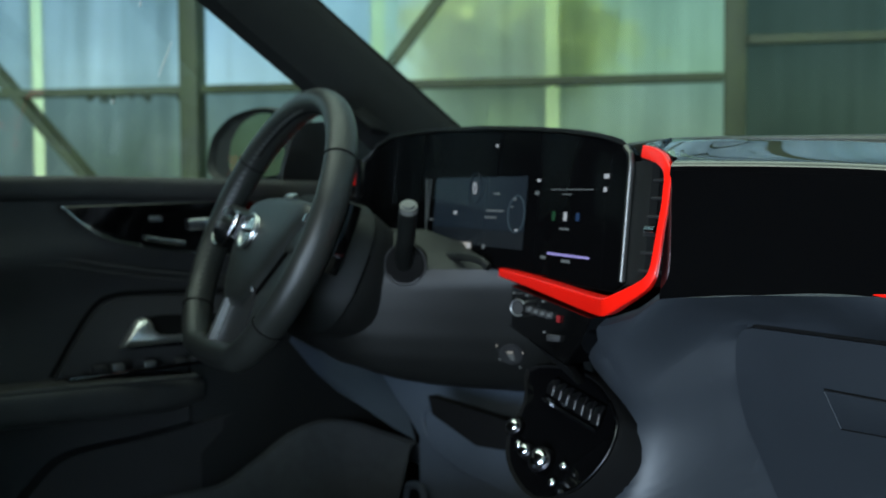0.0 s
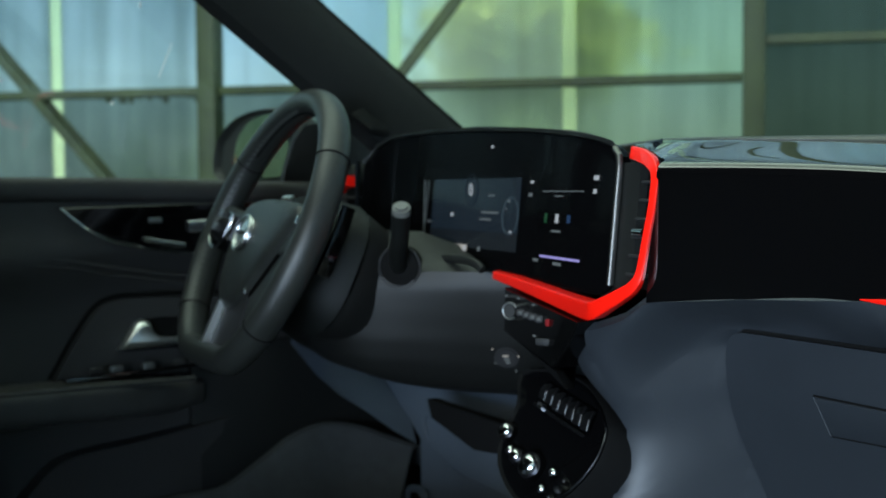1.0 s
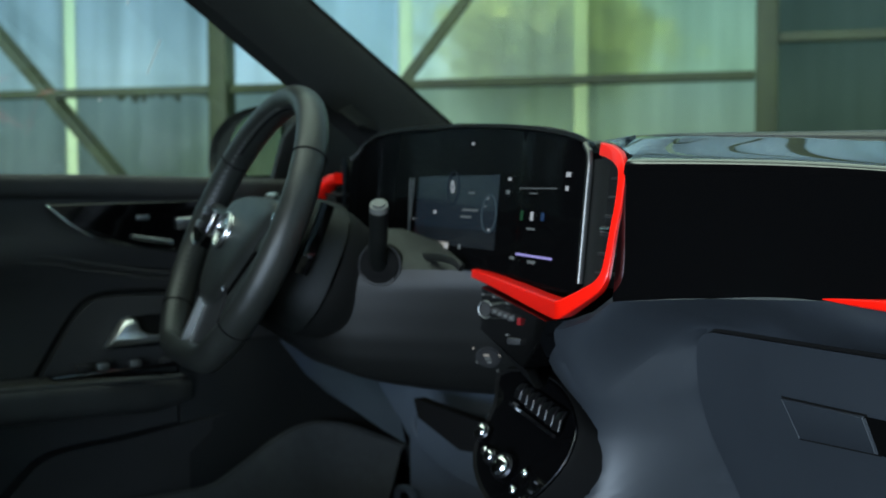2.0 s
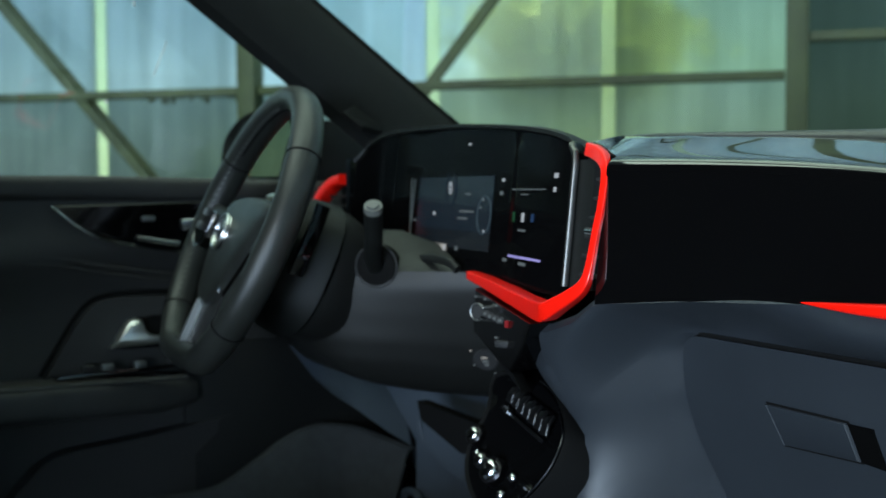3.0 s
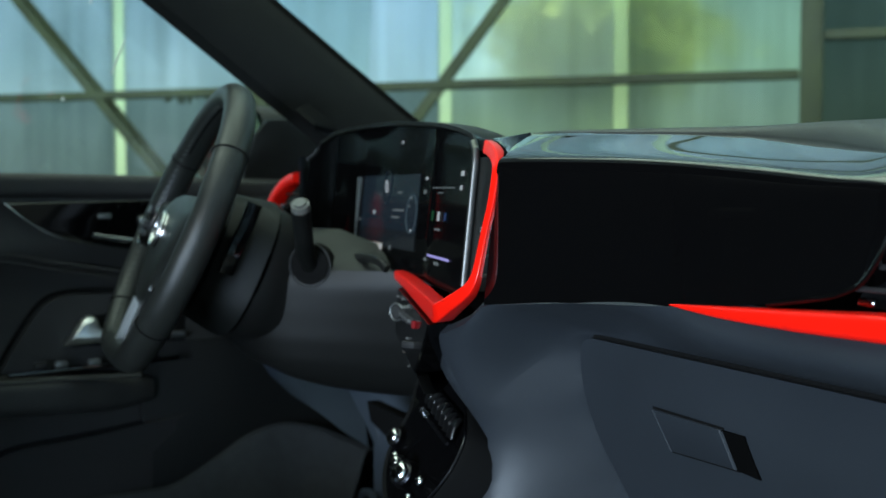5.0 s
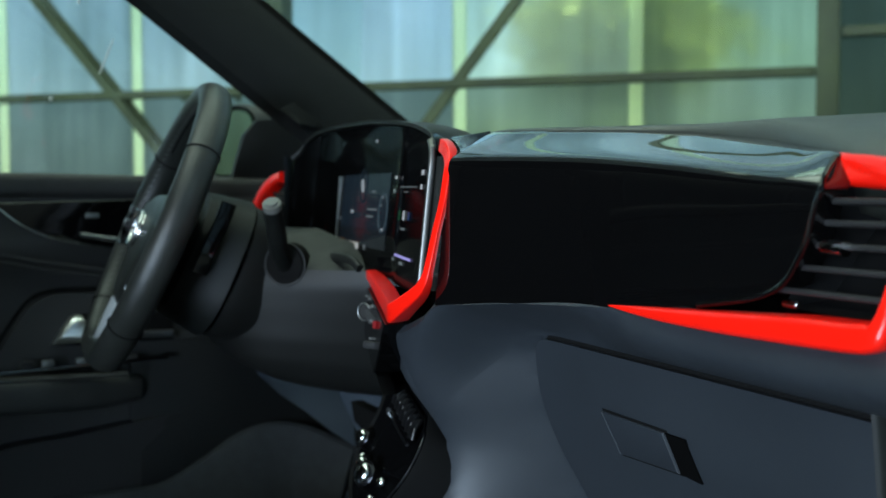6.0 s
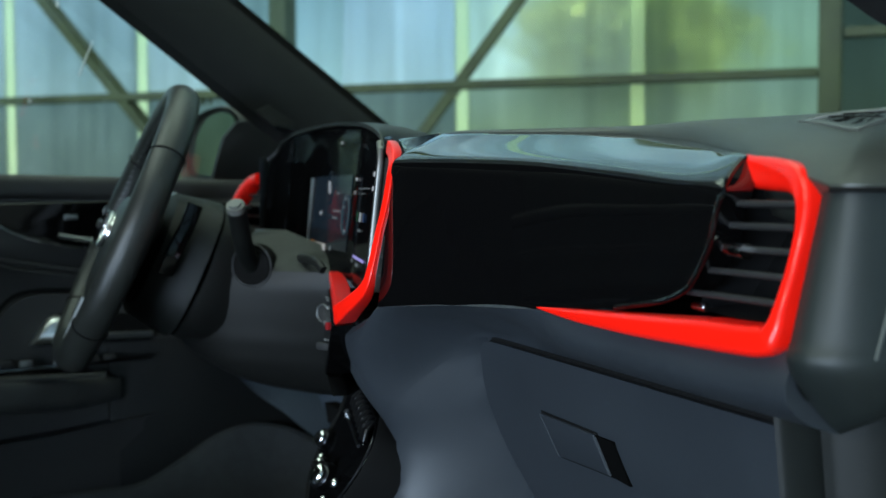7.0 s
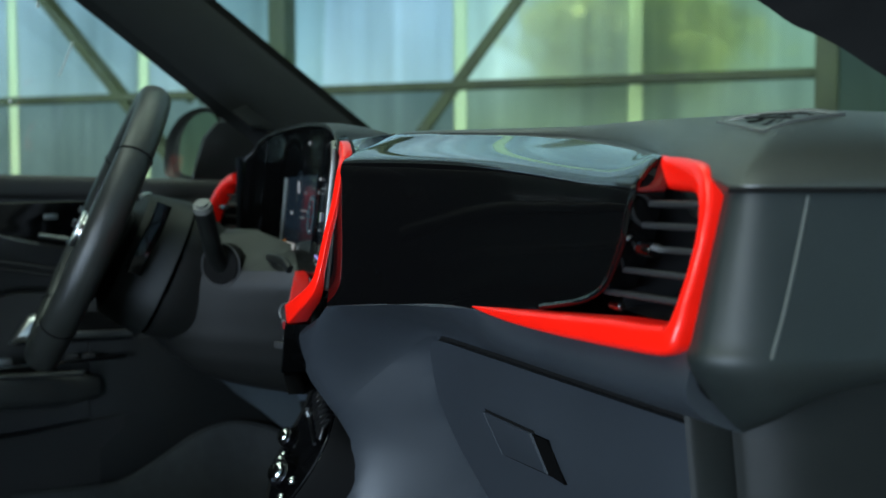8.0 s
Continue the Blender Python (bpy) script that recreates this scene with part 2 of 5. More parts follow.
def dome(p, ax, r, h, n=18):
    """A domed cap of radius r and height h standing on p."""
    q = Vector(ax).to_track_quat("Z", "Y").to_matrix()
    a = [(0.0, -0.3), *[(radians(x), None) for x in (0, 20, 40, 58, 74, 86)]]
    return loft([[Vector(p) + q @ Vector((r * math.cos(t) * math.cos(2 * math.pi * i / n), r * math.cos(t) * math.sin(2 * math.pi * i / n), h * (math.sin(t) if z is None else z))) for i in range(n)] for t, z in a])


def smooth_path(pts, n=8, closed=False):
    """Catmull-Rom through pts."""
    pts = [Vector(p) for p in pts]
    k = len(pts)
    out = []
    for i in range(k if closed else k - 1):
        p1, p2 = pts[i], pts[(i + 1) % k]
        p0 = pts[i - 1] if (i or closed) else p1 + (p1 - p2)
        p3 = pts[(i + 2) % k] if (i + 2 < k or closed) else p2 + (p2 - p1)
        for j in range(n):
            t = j / n
            out.append(0.5 * (2 * p1 + (p2 - p0) * t + (2 * p0 - 5 * p1 + 4 * p2 - p3) * t * t + (3 * p1 - p0 - 3 * p2 + p3) * t ** 3))
    if not closed:
        out.append(pts[-1])
    return out


def sweep(path, profile, normal, closed=False, scale=None):
    """Profile (a, b) swept along path: a to the side, b along normal."""
    path = [Vector(p) for p in path]
    nz = Vector(normal).normalized()
    rings = []
    k = len(path)
    for i, p in enumerate(path):
        a = path[i - 1] if (i or closed) else p
        b = path[(i + 1) % k] if (i + 1 < k or closed) else p
        t = (b - a).normalized()
        side = t.cross(nz).normalized()
        up = side.cross(t).normalized()
        s = scale(i / max(1, k - 1)) if scale else 1.0
        rings.append([p + side * x * s + up * y * s for x, y in profile])
    if closed:
        rings.append(rings[0])
        bm = loft(rings, True, False)
        bmesh.ops.remove_doubles(bm, verts=bm.verts, dist=1e-6)
        return bm
    return loft(rings)


def round_rect(w, h, r, n=5):
    out = []
    for cx, cy, a0 in ((w / 2 - r, h / 2 - r, 0), (-w / 2 + r, h / 2 - r, 90), (-w / 2 + r, -h / 2 + r, 180), (w / 2 - r, -h / 2 + r, 270)):
        out += [(cx + r * math.cos(radians(a0 + 90 * i / n)), cy + r * math.sin(radians(a0 + 90 * i / n))) for i in range(n + 1)]
    return out


def ring(r, n=12, sx=1.0, sy=1.0):
    return [(r * sx * math.cos(2 * math.pi * i / n), r * sy * math.sin(2 * math.pi * i / n)) for i in range(n)]


def lerp_at(x, table):
    """Smooth value at x from rows (x, v...)."""
    if x <= table[0][0]:
        return table[0][1:]
    for a, b in zip(table, table[1:]):
        if x <= b[0]:
            f = (x - a[0]) / (b[0] - a[0])
            return tuple(u + (v - u) * f for u, v in zip(a[1:], b[1:]))
    return table[-1][1:]


def spaced(a, b, n):
    return [a + (b - a) * i / (n - 1) for i in range(n)]


def join(bms):
    out = bmesh.new()
    for b in bms:
        me = bpy.data.meshes.new("tmp")
        b.to_mesh(me)
        b.free()
        out.from_mesh(me)
        bpy.data.meshes.remove(me)
    return out


# ---- hall ----
def wall_box(s0, s1, d0, d1, z0, z1, bevel=0.0):
    m = Matrix((WU, WN, Vector((0, 0, 1)))).transposed().to_4x4()
    m.translation = wall_at((s0 + s1) / 2, (d0 + d1) / 2, (z0 + z1) / 2)
    return box((s1 - s0, d1 - d0, z1 - z0), m, bevel)


S0, S1, D1, HZ = -5.2, 8.0, 11.0, 5.0
ground = part("ground", wall_box(S0 - 60, S1 + 60, -60, D1 + 60, -0.25, -0.02), GRASS)
tagged(ground, "rough green grass round the hall", "ground", kind="structure")
floor = part("floor", wall_box(S0 - 0.1, S1 + 0.1, -0.1, D1 + 0.1, -0.2, 0.0), CONCRETE)
tagged(floor, "grey stained concrete floor of the hall", "floor", kind="structure")
beams = [wall_box(q - 0.04, q + 0.04, 0.0, D1, HZ - 0.32, HZ - 0.2) for q in (-3.0, 0.2, 3.4, 6.6)]
purlins = [wall_box(S0, S1, q - 0.05, q + 0.05, HZ - 0.2, HZ) for q in (0.1, 3.15, 5.9, 8.8)]
roof = part("ceiling", join([wall_box(S0, S1, -0.1, D1 + 0.1, HZ, HZ + 0.1), *beams, *purlins]), ROOF)
tagged(roof, "dull grey sheet metal roof of the hall", "ceiling", kind="structure")

wall_far = thing("wall_north", "hall wall of translucent sheeting on an olive steel frame", "wall", kind="structure")
POSTS = [-3.33, -1.27, 0.776, 2.822, 4.87, 6.9]
STRIPS = [-2.6, -1.9, -0.6, 0.085, 1.505, 2.169, 3.5, 4.2, 5.5]
edges = [S0, *POSTS, S1]
cuts = sorted([*edges, *STRIPS])
for a, b in zip(cuts, cuts[1:]):
    rows_z = (0.0, 1.41, 2.05, HZ) if b < 2.9 else (0.0, 1.545, 2.05, HZ)
    a1, b1 = a + (0.026 if a in STRIPS else 0.0), b - (0.026 if b in STRIPS else 0.0)
    for z0, z1 in zip(rows_z, rows_z[1:]):
        tone = SHEET_SKY if z0 > 1.9 else SHEET_DULL if b > 2.9 else (SHEET_MIST if b < 1.6 else SHEET_GREY) if z0 < 1 else SHEET_BLUE if b < 1 else SHEET_PALE if b < 1.6 else SHEET_GREEN if b < 2.5 else SHEET_MID_GREEN
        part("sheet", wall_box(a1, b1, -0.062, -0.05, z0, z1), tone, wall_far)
for q in POSTS:
    part("post", wall_box(q - 0.037, q + 0.037, -0.045, 0.05, 0, HZ, 0.006), STEEL, wall_far)
for a, b in zip(edges, edges[1:]):
    for z in ((1.412, 2.05, 3.4) if b < 2.9 else (1.540, 2.05, 3.4)):
        part("girt", wall_box(a + 0.04, b - 0.04, -0.045, 0.02, z - 0.016, z + 0.016, 0.004), STEEL, wall_far)
for q in STRIPS:
    part("joint_strip", wall_box(q - 0.026, q + 0.026, -0.060, -0.048, 0, HZ), STRIP, wall_far, "pale green strip joining two sheets")


def brace(s0, z0, s1, z1):
    return sweep([wall_at(s0, 0.0, z0), wall_at(s1, 0.0, z1)], [(-0.02, -0.012), (0.02, -0.012), (0.02, 0.012), (-0.02, 0.012)], WN)


part("brace", brace(-1.2, 2.726, 0.72, 0.634), STEEL, wall_far)
part("brace", brace(2.7, 2.905, 0.84, 0.580), STEEL, wall_far)
for q in ((-1.175, 2.726, 0.72, 0.662), (2.675, 2.905, 0.84, 0.610)):
    part("brace_flange", sweep([wall_at(q[0], -0.03, q[1]), wall_at(q[2], -0.03, q[3])], [(-0.012, -0.004), (0.012, -0.004), (0.012, 0.004), (-0.012, 0.004)], WN), STEEL, wall_far)
rd = random.Random(5)
for k in range(16):
    a, h = rd.uniform(0.30, 0.72), rd.uniform(0.008, 0.03)
    part("moss_drip", cyl(wall_at(a, -0.043, 1.398), wall_at(a, -0.043, 1.398 - h), rd.uniform(0.006, 0.016), 0.003, 7), STEEL, wall_far, "dark moss hanging from the rail" if k == 0 else "")
for nm, q in (("wall_east", (S1, S1 + 0.1, -0.1, D1)), ("wall_west", (S0 - 0.1, S0, -0.1, D1))):
    w = part(nm, wall_box(*q, 0, HZ), SHEET_BLUE)
    tagged(w, "plain hall wall of bluish translucent sheeting", "wall", kind="structure")

# openings cut for the two lamps; gate and panes are assumed, out of view
south = [(S0, GATE - 2.4, 0, HZ), (GATE + 2.4, S1, 0, HZ), (GATE - 2.4, GATE + 2.4, 1.85, 2.5), (GATE - 2.4, GATE - 1.36, 2.5, 3.3), (GATE + 1.36, GATE + 2.4, 2.5, 3.3), (GATE - 2.4, GATE + 2.4, 3.3, HZ)]
wall_south = part("wall_south", join([wall_box(a, b, D1, D1 + 0.1, c, d) for a, b, c, d in south]), SHEET_BLUE)
tagged(wall_south, "hall wall of bluish sheeting with assumed gate openings", "wall", kind="structure")

# ---- shrubs outside, seen dimly through the sheeting ----
LEAF = bpy.data.materials.new("leaf")
LEAF.use_nodes = True
ln = LEAF.node_tree
ln.nodes.remove(ln.nodes["Principled BSDF"])
lo, ld, lt, lm = (ln.nodes.new("ShaderNode" + k) for k in ("NewGeometry", "BsdfDiffuse", "BsdfTranslucent", "MixShader"))
lr = ln.nodes.new("ShaderNodeValToRGB")
lr.color_ramp.elements[0].color, lr.color_ramp.elements[1].color = (0.52, 0.58, 0.12, 1), (0.90, 0.86, 0.26, 1)
ln.links.new(lo.outputs["Random Per Island"], lr.inputs[0])
for q in (ld, lt):
    ln.links.new(lr.outputs[0], q.inputs[0])
lm.inputs[0].default_value = 0.85
ln.links.new(ld.outputs[0], lm.inputs[1])
ln.links.new(lt.outputs[0], lm.inputs[2])
ln.links.new(lm.outputs[0], ln.nodes["Material Output"].inputs[0])
BARK = mat("bark", (0.12, 0.09, 0.06), 0.9, mottle=0.3, mscale=20)


def shrub(s_, d, h, r, seed, low=0.35):
    rnd = random.Random(seed)
    base = wall_at(s_, -d, 0)
    ob = thing("shrub", "leafy yellow-green shrub standing outside the hall", "shrub", group="shrubs outside")
    part("trunk", join([sweep(smooth_path([base, base + Vector((rnd.uniform(-.1, .1), rnd.uniform(-.1, .1), h * 0.5)), base + Vector((rnd.uniform(-r, r) * 0.5, rnd.uniform(-r, r) * 0.5, h * 0.9))], 3), ring(0.03, 6), (1, 0, 0), scale=lambda f: 1.2 - f) for _ in range(4)]), BARK, ob)
    verts, faces = [], []
    clumps = [base + Vector((rnd.gauss(0, r * 0.55), rnd.gauss(0, r * 0.55), rnd.uniform(h * low, h))) for _ in range(26)]
    for c in clumps:
        for _ in range(130):
            p = c + Vector((rnd.gauss(0, 0.16), rnd.gauss(0, 0.16), rnd.gauss(0, 0.14)))
            a = Vector((rnd.gauss(0, 1), rnd.gauss(0, 1), rnd.gauss(0, 0.6))).normalized()
            b = a.cross(Vector((rnd.gauss(0, 1), rnd.gauss(0, 1), rnd.gauss(0, 1)))).normalized()
            k = len(verts)
            w = rnd.uniform(0.018, 0.034)
            verts += [p - a * w * 1.5, p + b * w * 0.6, p + a * w * 1.5, p - b * w * 0.6]
            faces.append((k, k + 1, k + 2, k + 3))
    me = bpy.data.meshes.new("crown")
    me.from_pydata(verts, [], faces)
    me.materials.append(LEAF)
    cr = new("crown", me)
    cr.parent = ob
    tagged(cr, kind="stuff")


for k, (s_, d, h, r, low) in enumerate(((1.50, 2.1, 2.02, 0.16, 0.82), (1.93, 2.1, 2.06, 0.10, 0.84), (1.6, 3.4, 1.35, 0.5, 0.2), (0.1, 5.0, 1.5, 0.7, 0.2), (-1.5, 5.0, 1.4, 0.7, 0.2))):
    shrub(s_, d, h, r, 11 + k, low)


# ---- car shell (plain closing surfaces; rear and side walls block light) ----
shell = thing("car_shell", "dark car body around the front seats with open passenger door", "car body", kind="structure")
part("roof_lining", solid_sheet([[(x, y, 1.44 - 0.25 * x * x - 0.05 * max(0, y + 0.3)) for x in spaced(-0.60, 0.60, 9)] for y in spaced(-1.17, -0.38, 6)], 0.04, (0, 0, 1)), DARK, shell)
# unseen wall in the seats' place, added to block gate light and reflections
part("rear_light_block", box((1.16, 0.04, 1.1), pose(-0.18, -1.15, 0.9)), DARK, shell)
part("floor_pan", box((1.44, 1.8, 0.03), pose(0, -0.27, 0.36)), CARPET, shell)
part("firewall", box((1.44, 0.04, 0.66), pose(0, 0.62, 0.68)), DARK, shell)
# unseen; added to keep the driver window out of the gloss panel's reflection
part("side_reflection_block", box((0.04, 0.75, 1.1), pose(-0.755, -0.795, 0.9)), DARK, shell)
part("front_side", box((0.04, 0.56, 0.66), pose(-0.755, 0.36, 0.68)), DARK, shell)
part("front_side", box((0.04, 0.40, 0.60), pose(0.74, 0.42, 0.66)), DARK, shell)
part("bonnet", solid_sheet([[(x, y, 0.99 - 0.12 * x * x - 0.10 * (y - 0.66)) for x in spaced(-0.78, 0.78, 9)] for y in spaced(0.66, 1.6, 6)], 0.02, (0, 0, -1)), PAINT, shell)

# ---- front pillars ----
pil = thing("pillar_trim", "cloth-covered pillar trim with a small tweeter cover", "pillar trim")
foot, head = Vector((-0.5014, 0.2397, 1.0695)), Vector((-0.5514, 0.0237, 1.2475))
axis = (head - foot).normalized()
prof = [(-0.055, -0.012), (-0.047, 0.010), (-0.026, 0.024), (0.0, 0.028), (0.034, 0.026), (0.056, 0.014), (0.062, -0.008), (0.04, -0.03), (-0.042, -0.03)]
part("trim", sweep(smooth_path([foot - axis * 0.2, foot, foot.lerp(head, 0.5), head, head + axis * 0.3], 8), prof, (0.9, -0.25, 0.3)), CLOTH, pil)
tw = [(-0.502, 0.086, 1.1355), (-0.509, 0.136, 1.1575), (-0.514, 0.161, 1.1525), (-0.512, 0.181, 1.1295), (-0.492, 0.141, 1.1075), (-0.482, 0.106, 1.1135)]
tn = Vector((0.85, -0.45, 0.3)).normalized()
part("tweeter_cover", loft([[Vector(p) - tn * 0.02 for p in tw], [Vector(p) for p in tw], [Vector(p).lerp(Vector((-0.502, 0.134, 1.1335)), 0.12) + tn * 0.003 for p in tw]]), CLOTH, pil, "perforated speaker cover")

pil2 = thing("pillar_trim", "near black pillar trim beside the open passenger door", "pillar trim")
EDGE = [(0.668, 0.150, 1.055), (0.641, 0.109, 1.084), (0.628, 0.094, 1.098), (0.618, 0.083, 1.107), (0.609, 0.072, 1.114), (0.597, 0.057, 1.128), (0.575, 0.015, 1.155), (0.53, -0.07, 1.22), (0.48, -0.2, 1.32)]
off = [Vector((0, 0, 0)), Vector((0.02, 0.01, 0.004)), Vector((0.055, 0.0, 0.035)), Vector((0.075, -0.01, 0.06)), Vector((0.085, 0.02, 0.05)), Vector((0.05, 0.04, 0.01))]
part("trim", loft([[p + o for o in off] for p in smooth_path(EDGE, 4)]), SEAM, pil2)

# ---- dashboard ----
dash = thing("dashboard", "black soft-touch car dashboard with gloss panel and glove compartment", "dashboard")
REAR = [(-0.72, 0.20, 1.052), (-0.55, 0.19, 1.066), (-0.02, 0.12, 1.07), (0.12, 0.060, 1.075), (0.2, 0.028, 1.072), (0.25, 0.046, 1.071), (0.31, 0.068, 1.069), (0.38, 0.082, 1.065), (0.46, 0.066, 1.0575), (0.53, 0.036, 1.049), (0.576, 0.012, 1.044), (0.625, -0.002, 1.034), (0.648, -0.008, 1.029)]
END = [(0.657, -0.0095), (0.665, -0.008), (0.671, -0.002), (0.676, 0.010), (0.682, 0.028), (0.690, 0.06), (0.701, 0.12), (0.711, 0.22), (0.716, 0.46)]
border = [Vector((x, *lerp_at(x, REAR))) for x in spaced(-0.72, 0.648, 46)] + smooth_path([(x, y, 1.027) for x, y in END], 3)
rings = []
CROWN = [(-0.72, 1.072), (-0.5, 1.080), (-0.3, 1.074), (0.1, 1.077), (0.25, 1.074), (0.38, 1.0715), (0.5, 1.071), (0.65, 1.0705)]
# inset, rise where the top lies flat behind a rolled edge, rise where it falls away round the end
for f, h0, h1 in ((0.22, -1.0, -1.0), (0.03, -0.16, -0.16), (0.0, -0.04, -0.04), (0.0, 0.0, 0.0), (0.02, 0.30, 0.08), (0.06, 0.60, 0.20), (0.12, 0.80, 0.34), (0.20, 0.90, 0.48), (0.32, 0.96, 0.64), (0.5, 0.99, 0.82), (0.7, 1.0, 0.94), (1.0, 1.0, 1.0)):
    row = []
    for b in border:
        inner = Vector((min(b.x, 0.585), max(b.y + 0.06, 0.125), 0))
        w = max(0.0, min(1.0, (b.x - 0.44) / 0.14))
        w = w * w * (3 - 2 * w)
        h = h0 + (h1 - h0) * w
        crown = lerp_at(b.x, CROWN)[0]
        row.append(Vector((b.x + (inner.x - b.x) * f, b.y + (inner.y - b.y) * f, b.z + (crown - b.z) * h if h > 0 else b.z + 0.035 * h)))
    rings.append(row)
bm = loft(rings, False, False)
bm.verts.ensure_lookup_table()
last = [v for v in bm.verts[-len(border):]]
back = [bm.verts.new((0.585, 0.60, 1.03)), bm.verts.new((-0.72, 0.60, 1.03))]
bm.faces.new(last + back)
pad_tree = BVHTree.FromBMesh(bm)
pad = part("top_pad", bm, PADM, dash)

grille = thing("defroster_grille", "slim black side defroster grille let into the dashboard top", "air grille")
GQ = [Vector(p) for p in ((0.573, 0.0545, 0), (0.634, 0.0315, 0), (0.630, 0.088, 0), (0.588, 0.074, 0))]


def grille_pt(a, b, lift):
    """A place in the grille's outline, laid on the crowned pad."""
    p = GQ[0].lerp(GQ[1], a).lerp(GQ[3].lerp(GQ[2], a), b)
    hit, n = pad_tree.ray_cast(p + Vector((0, 0, 1.3)), Vector((0, 0, -1)))[:2]
    return hit + (n if n.z > 0 else -n) * lift


outline = [grille_pt(a, 0, 0.0007) for a in spaced(0, 0.92, 10)] + [grille_pt(1, b, 0.0007) for b in spaced(0, 0.86, 6)] + [grille_pt(a, 1, 0.0007) for a in spaced(1, 0.08, 10)] + [grille_pt(0, b, 0.0007) for b in spaced(1, 0.2, 4)]
part("rim", sweep(outline, round_rect(0.0050, 0.0026, 0.001, 2), (0.05, -0.35, 0.93), True), RIMG, grille)
# near-black sheet laid on the pad; the slot's shade is its colour
part("opening_shade", solid_sheet([[grille_pt(a, b, 0.0008) for a in spaced(0.08, 0.96, 14)] for b in spaced(0.14, 0.94, 8)], 0.004, (0, 0.3, -0.9)), VOID, grille, "dark sheet painted as the shaded slot")
for f in (0.42, 0.72):
    part("slat", sweep([grille_pt(a, f, 0.0012) for a in spaced(0.12, 0.95, 10)], round_rect(0.0018, 0.0014, 0.0005, 2), (0.05, -0.35, 0.93)), SEAM, grille)

# gloss panel between display and vent
XR = [(0.0, 0.415), (0.03, 0.446), (0.08, 0.488), (0.145, 0.532), (0.225, 0.559), (0.33, 0.571), (0.47, 0.581), (0.60, 0.585), (0.72, 0.590), (0.85, 0.587), (1.0, 0.578)]
LOW = [(0.07, -0.030, 0.895), (0.14, -0.040, 0.900), (0.185, -0.044, 0.914), (0.2, -0.044, 0.926), (0.212, -0.043, 0.931), (0.3, -0.022, 0.939), (0.395, -0.009, 0.944), (0.5, -0.011, 0.944), (0.648, -0.022, 0.944)]
FACE = [(0.0, 0.0, 0.0), (0.4, 0.012, 0.46), (0.62, 0.025, 0.72), (0.70, 0.042, 0.80), (0.74, 0.064, 0.828), (0.78, 0.11, 0.850), (0.84, 0.25, 0.880), (0.90, 0.46, 0.915), (0.95, 0.70, 0.952), (1.0, 1.0, 1.0)]


def fine(table, n=6):
    return [tuple(v) for v in smooth_path(table, n)]


FACE, XR = fine(FACE), [(v[0], v[1]) for v in smooth_path([(a, b, 0) for a, b in XR], 6)]
LOWS, REARS = fine(LOW), fine(REAR)


def panel_pt(a, b):
    f = max(0.0, (b - 0.82) / 0.18)
    x0 = 0.2095 - 0.075 * f * f * (3 - 2 * f)
    x = x0 + (lerp_at(b, XR)[0] - x0) * a
    u, v = lerp_at(b, FACE)
    y0, z0 = lerp_at(x, LOWS)
    y1, z1 = lerp_at(x, REARS)
    back = 0.010 * min(1.0, v / 0.7) * (1 - u) * max(0.0, 1 - (x - 0.2115) / 0.25) ** 2
    return (x, y0 + (y1 - 0.002 - y0) * u + back, z0 + (z1 - 0.001 - z0) * v)


part("trim_panel", solid_sheet([[panel_pt(a, b) for a in spaced(0, 1, 70)] for b in spaced(0, 1, 60)], 0.02, (0, 1, 0)), GLOSS, dash, "high-gloss black trim panel")
corner = [[Vector(panel_pt(0.0, b)).lerp(q, g) + Vector((0, 0, 0.002 * math.sin(math.pi * g))) for g in spaced(0, 1, 9)] for b, q in zip(spaced(0.87, 1.0, 9), smooth_path([(0.150, 0.003, 1.0675), (0.143, 0.012, 1.0695), (0.138, 0.050, 1.0735)], 4))]
part("panel_corner", solid_sheet(corner, 0.006, (0, 0.2, -1)), GLOSS, dash, "gloss corner beside the display")
part("panel_edge", sweep(smooth_path([Vector(panel_pt(1.0, b)) + Vector((0.001, -0.001, 0)) for b in spaced(0.08, 0.98, 14)], 3), ring(0.0018, 8), (0, -1, 0)), PIANO, dash)

# lower dash, console flank and glove compartment
BASE = [(0.50, 0.26), (0.62, 0.185), (0.70, 0.142), (0.758, 0.109), (0.776, 0.098), (0.80, 0.084), (0.823, 0.073), (0.845, 0.063), (0.867, 0.057), (0.89, 0.051), (0.904, 0.047), (0.93, 0.04)]
FLANK_BASE = [(0.50, 0.11), (0.62, 0.095), (0.70, 0.085), (0.76, 0.078), (0.82, 0.068), (0.854, 0.060), (0.904, 0.047), (0.93, 0.04)]


def lid_left(z):
    return lerp_at(z, [(0.62, 0.212), (0.76, 0.209), (0.80, 0.208), (0.823, 0.2095), (0.845, 0.2135), (0.867, 0.2175), (0.885, 0.2220), (0.893, 0.2258), (0.898, 0.2312), (0.901, 0.2375), (0.902, 0.2440)])[0]


def low_pt(x, z):
    y = lerp_at(z, BASE)[0]
    xl = lid_left(z) - 0.004
    y -= 0.094 * (max(x, xl) - 0.236)
    if x < xl:
        f = min(1.0, (xl - x) / (xl - 0.120))
        w = 0.65 * (2 * f - f * f) + 0.35 * f * f * (3 - 2 * f)
        y += (lerp_at(z, FLANK_BASE)[0] - 0.085 - 0.06 * max(0, 0.8 - z) - y) * w
    y -= 0.008 * max(0.0, min(1.0, (0.26 - x) / 0.12)) * max(0.0, min(1.0, (z - 0.775) / 0.09)) ** 2
    y += 0.016 * max(0.0, 1 - (x - lerp_at(z, FLANK)[0]) / 0.06) ** 2
    return Vector((x, y, z))


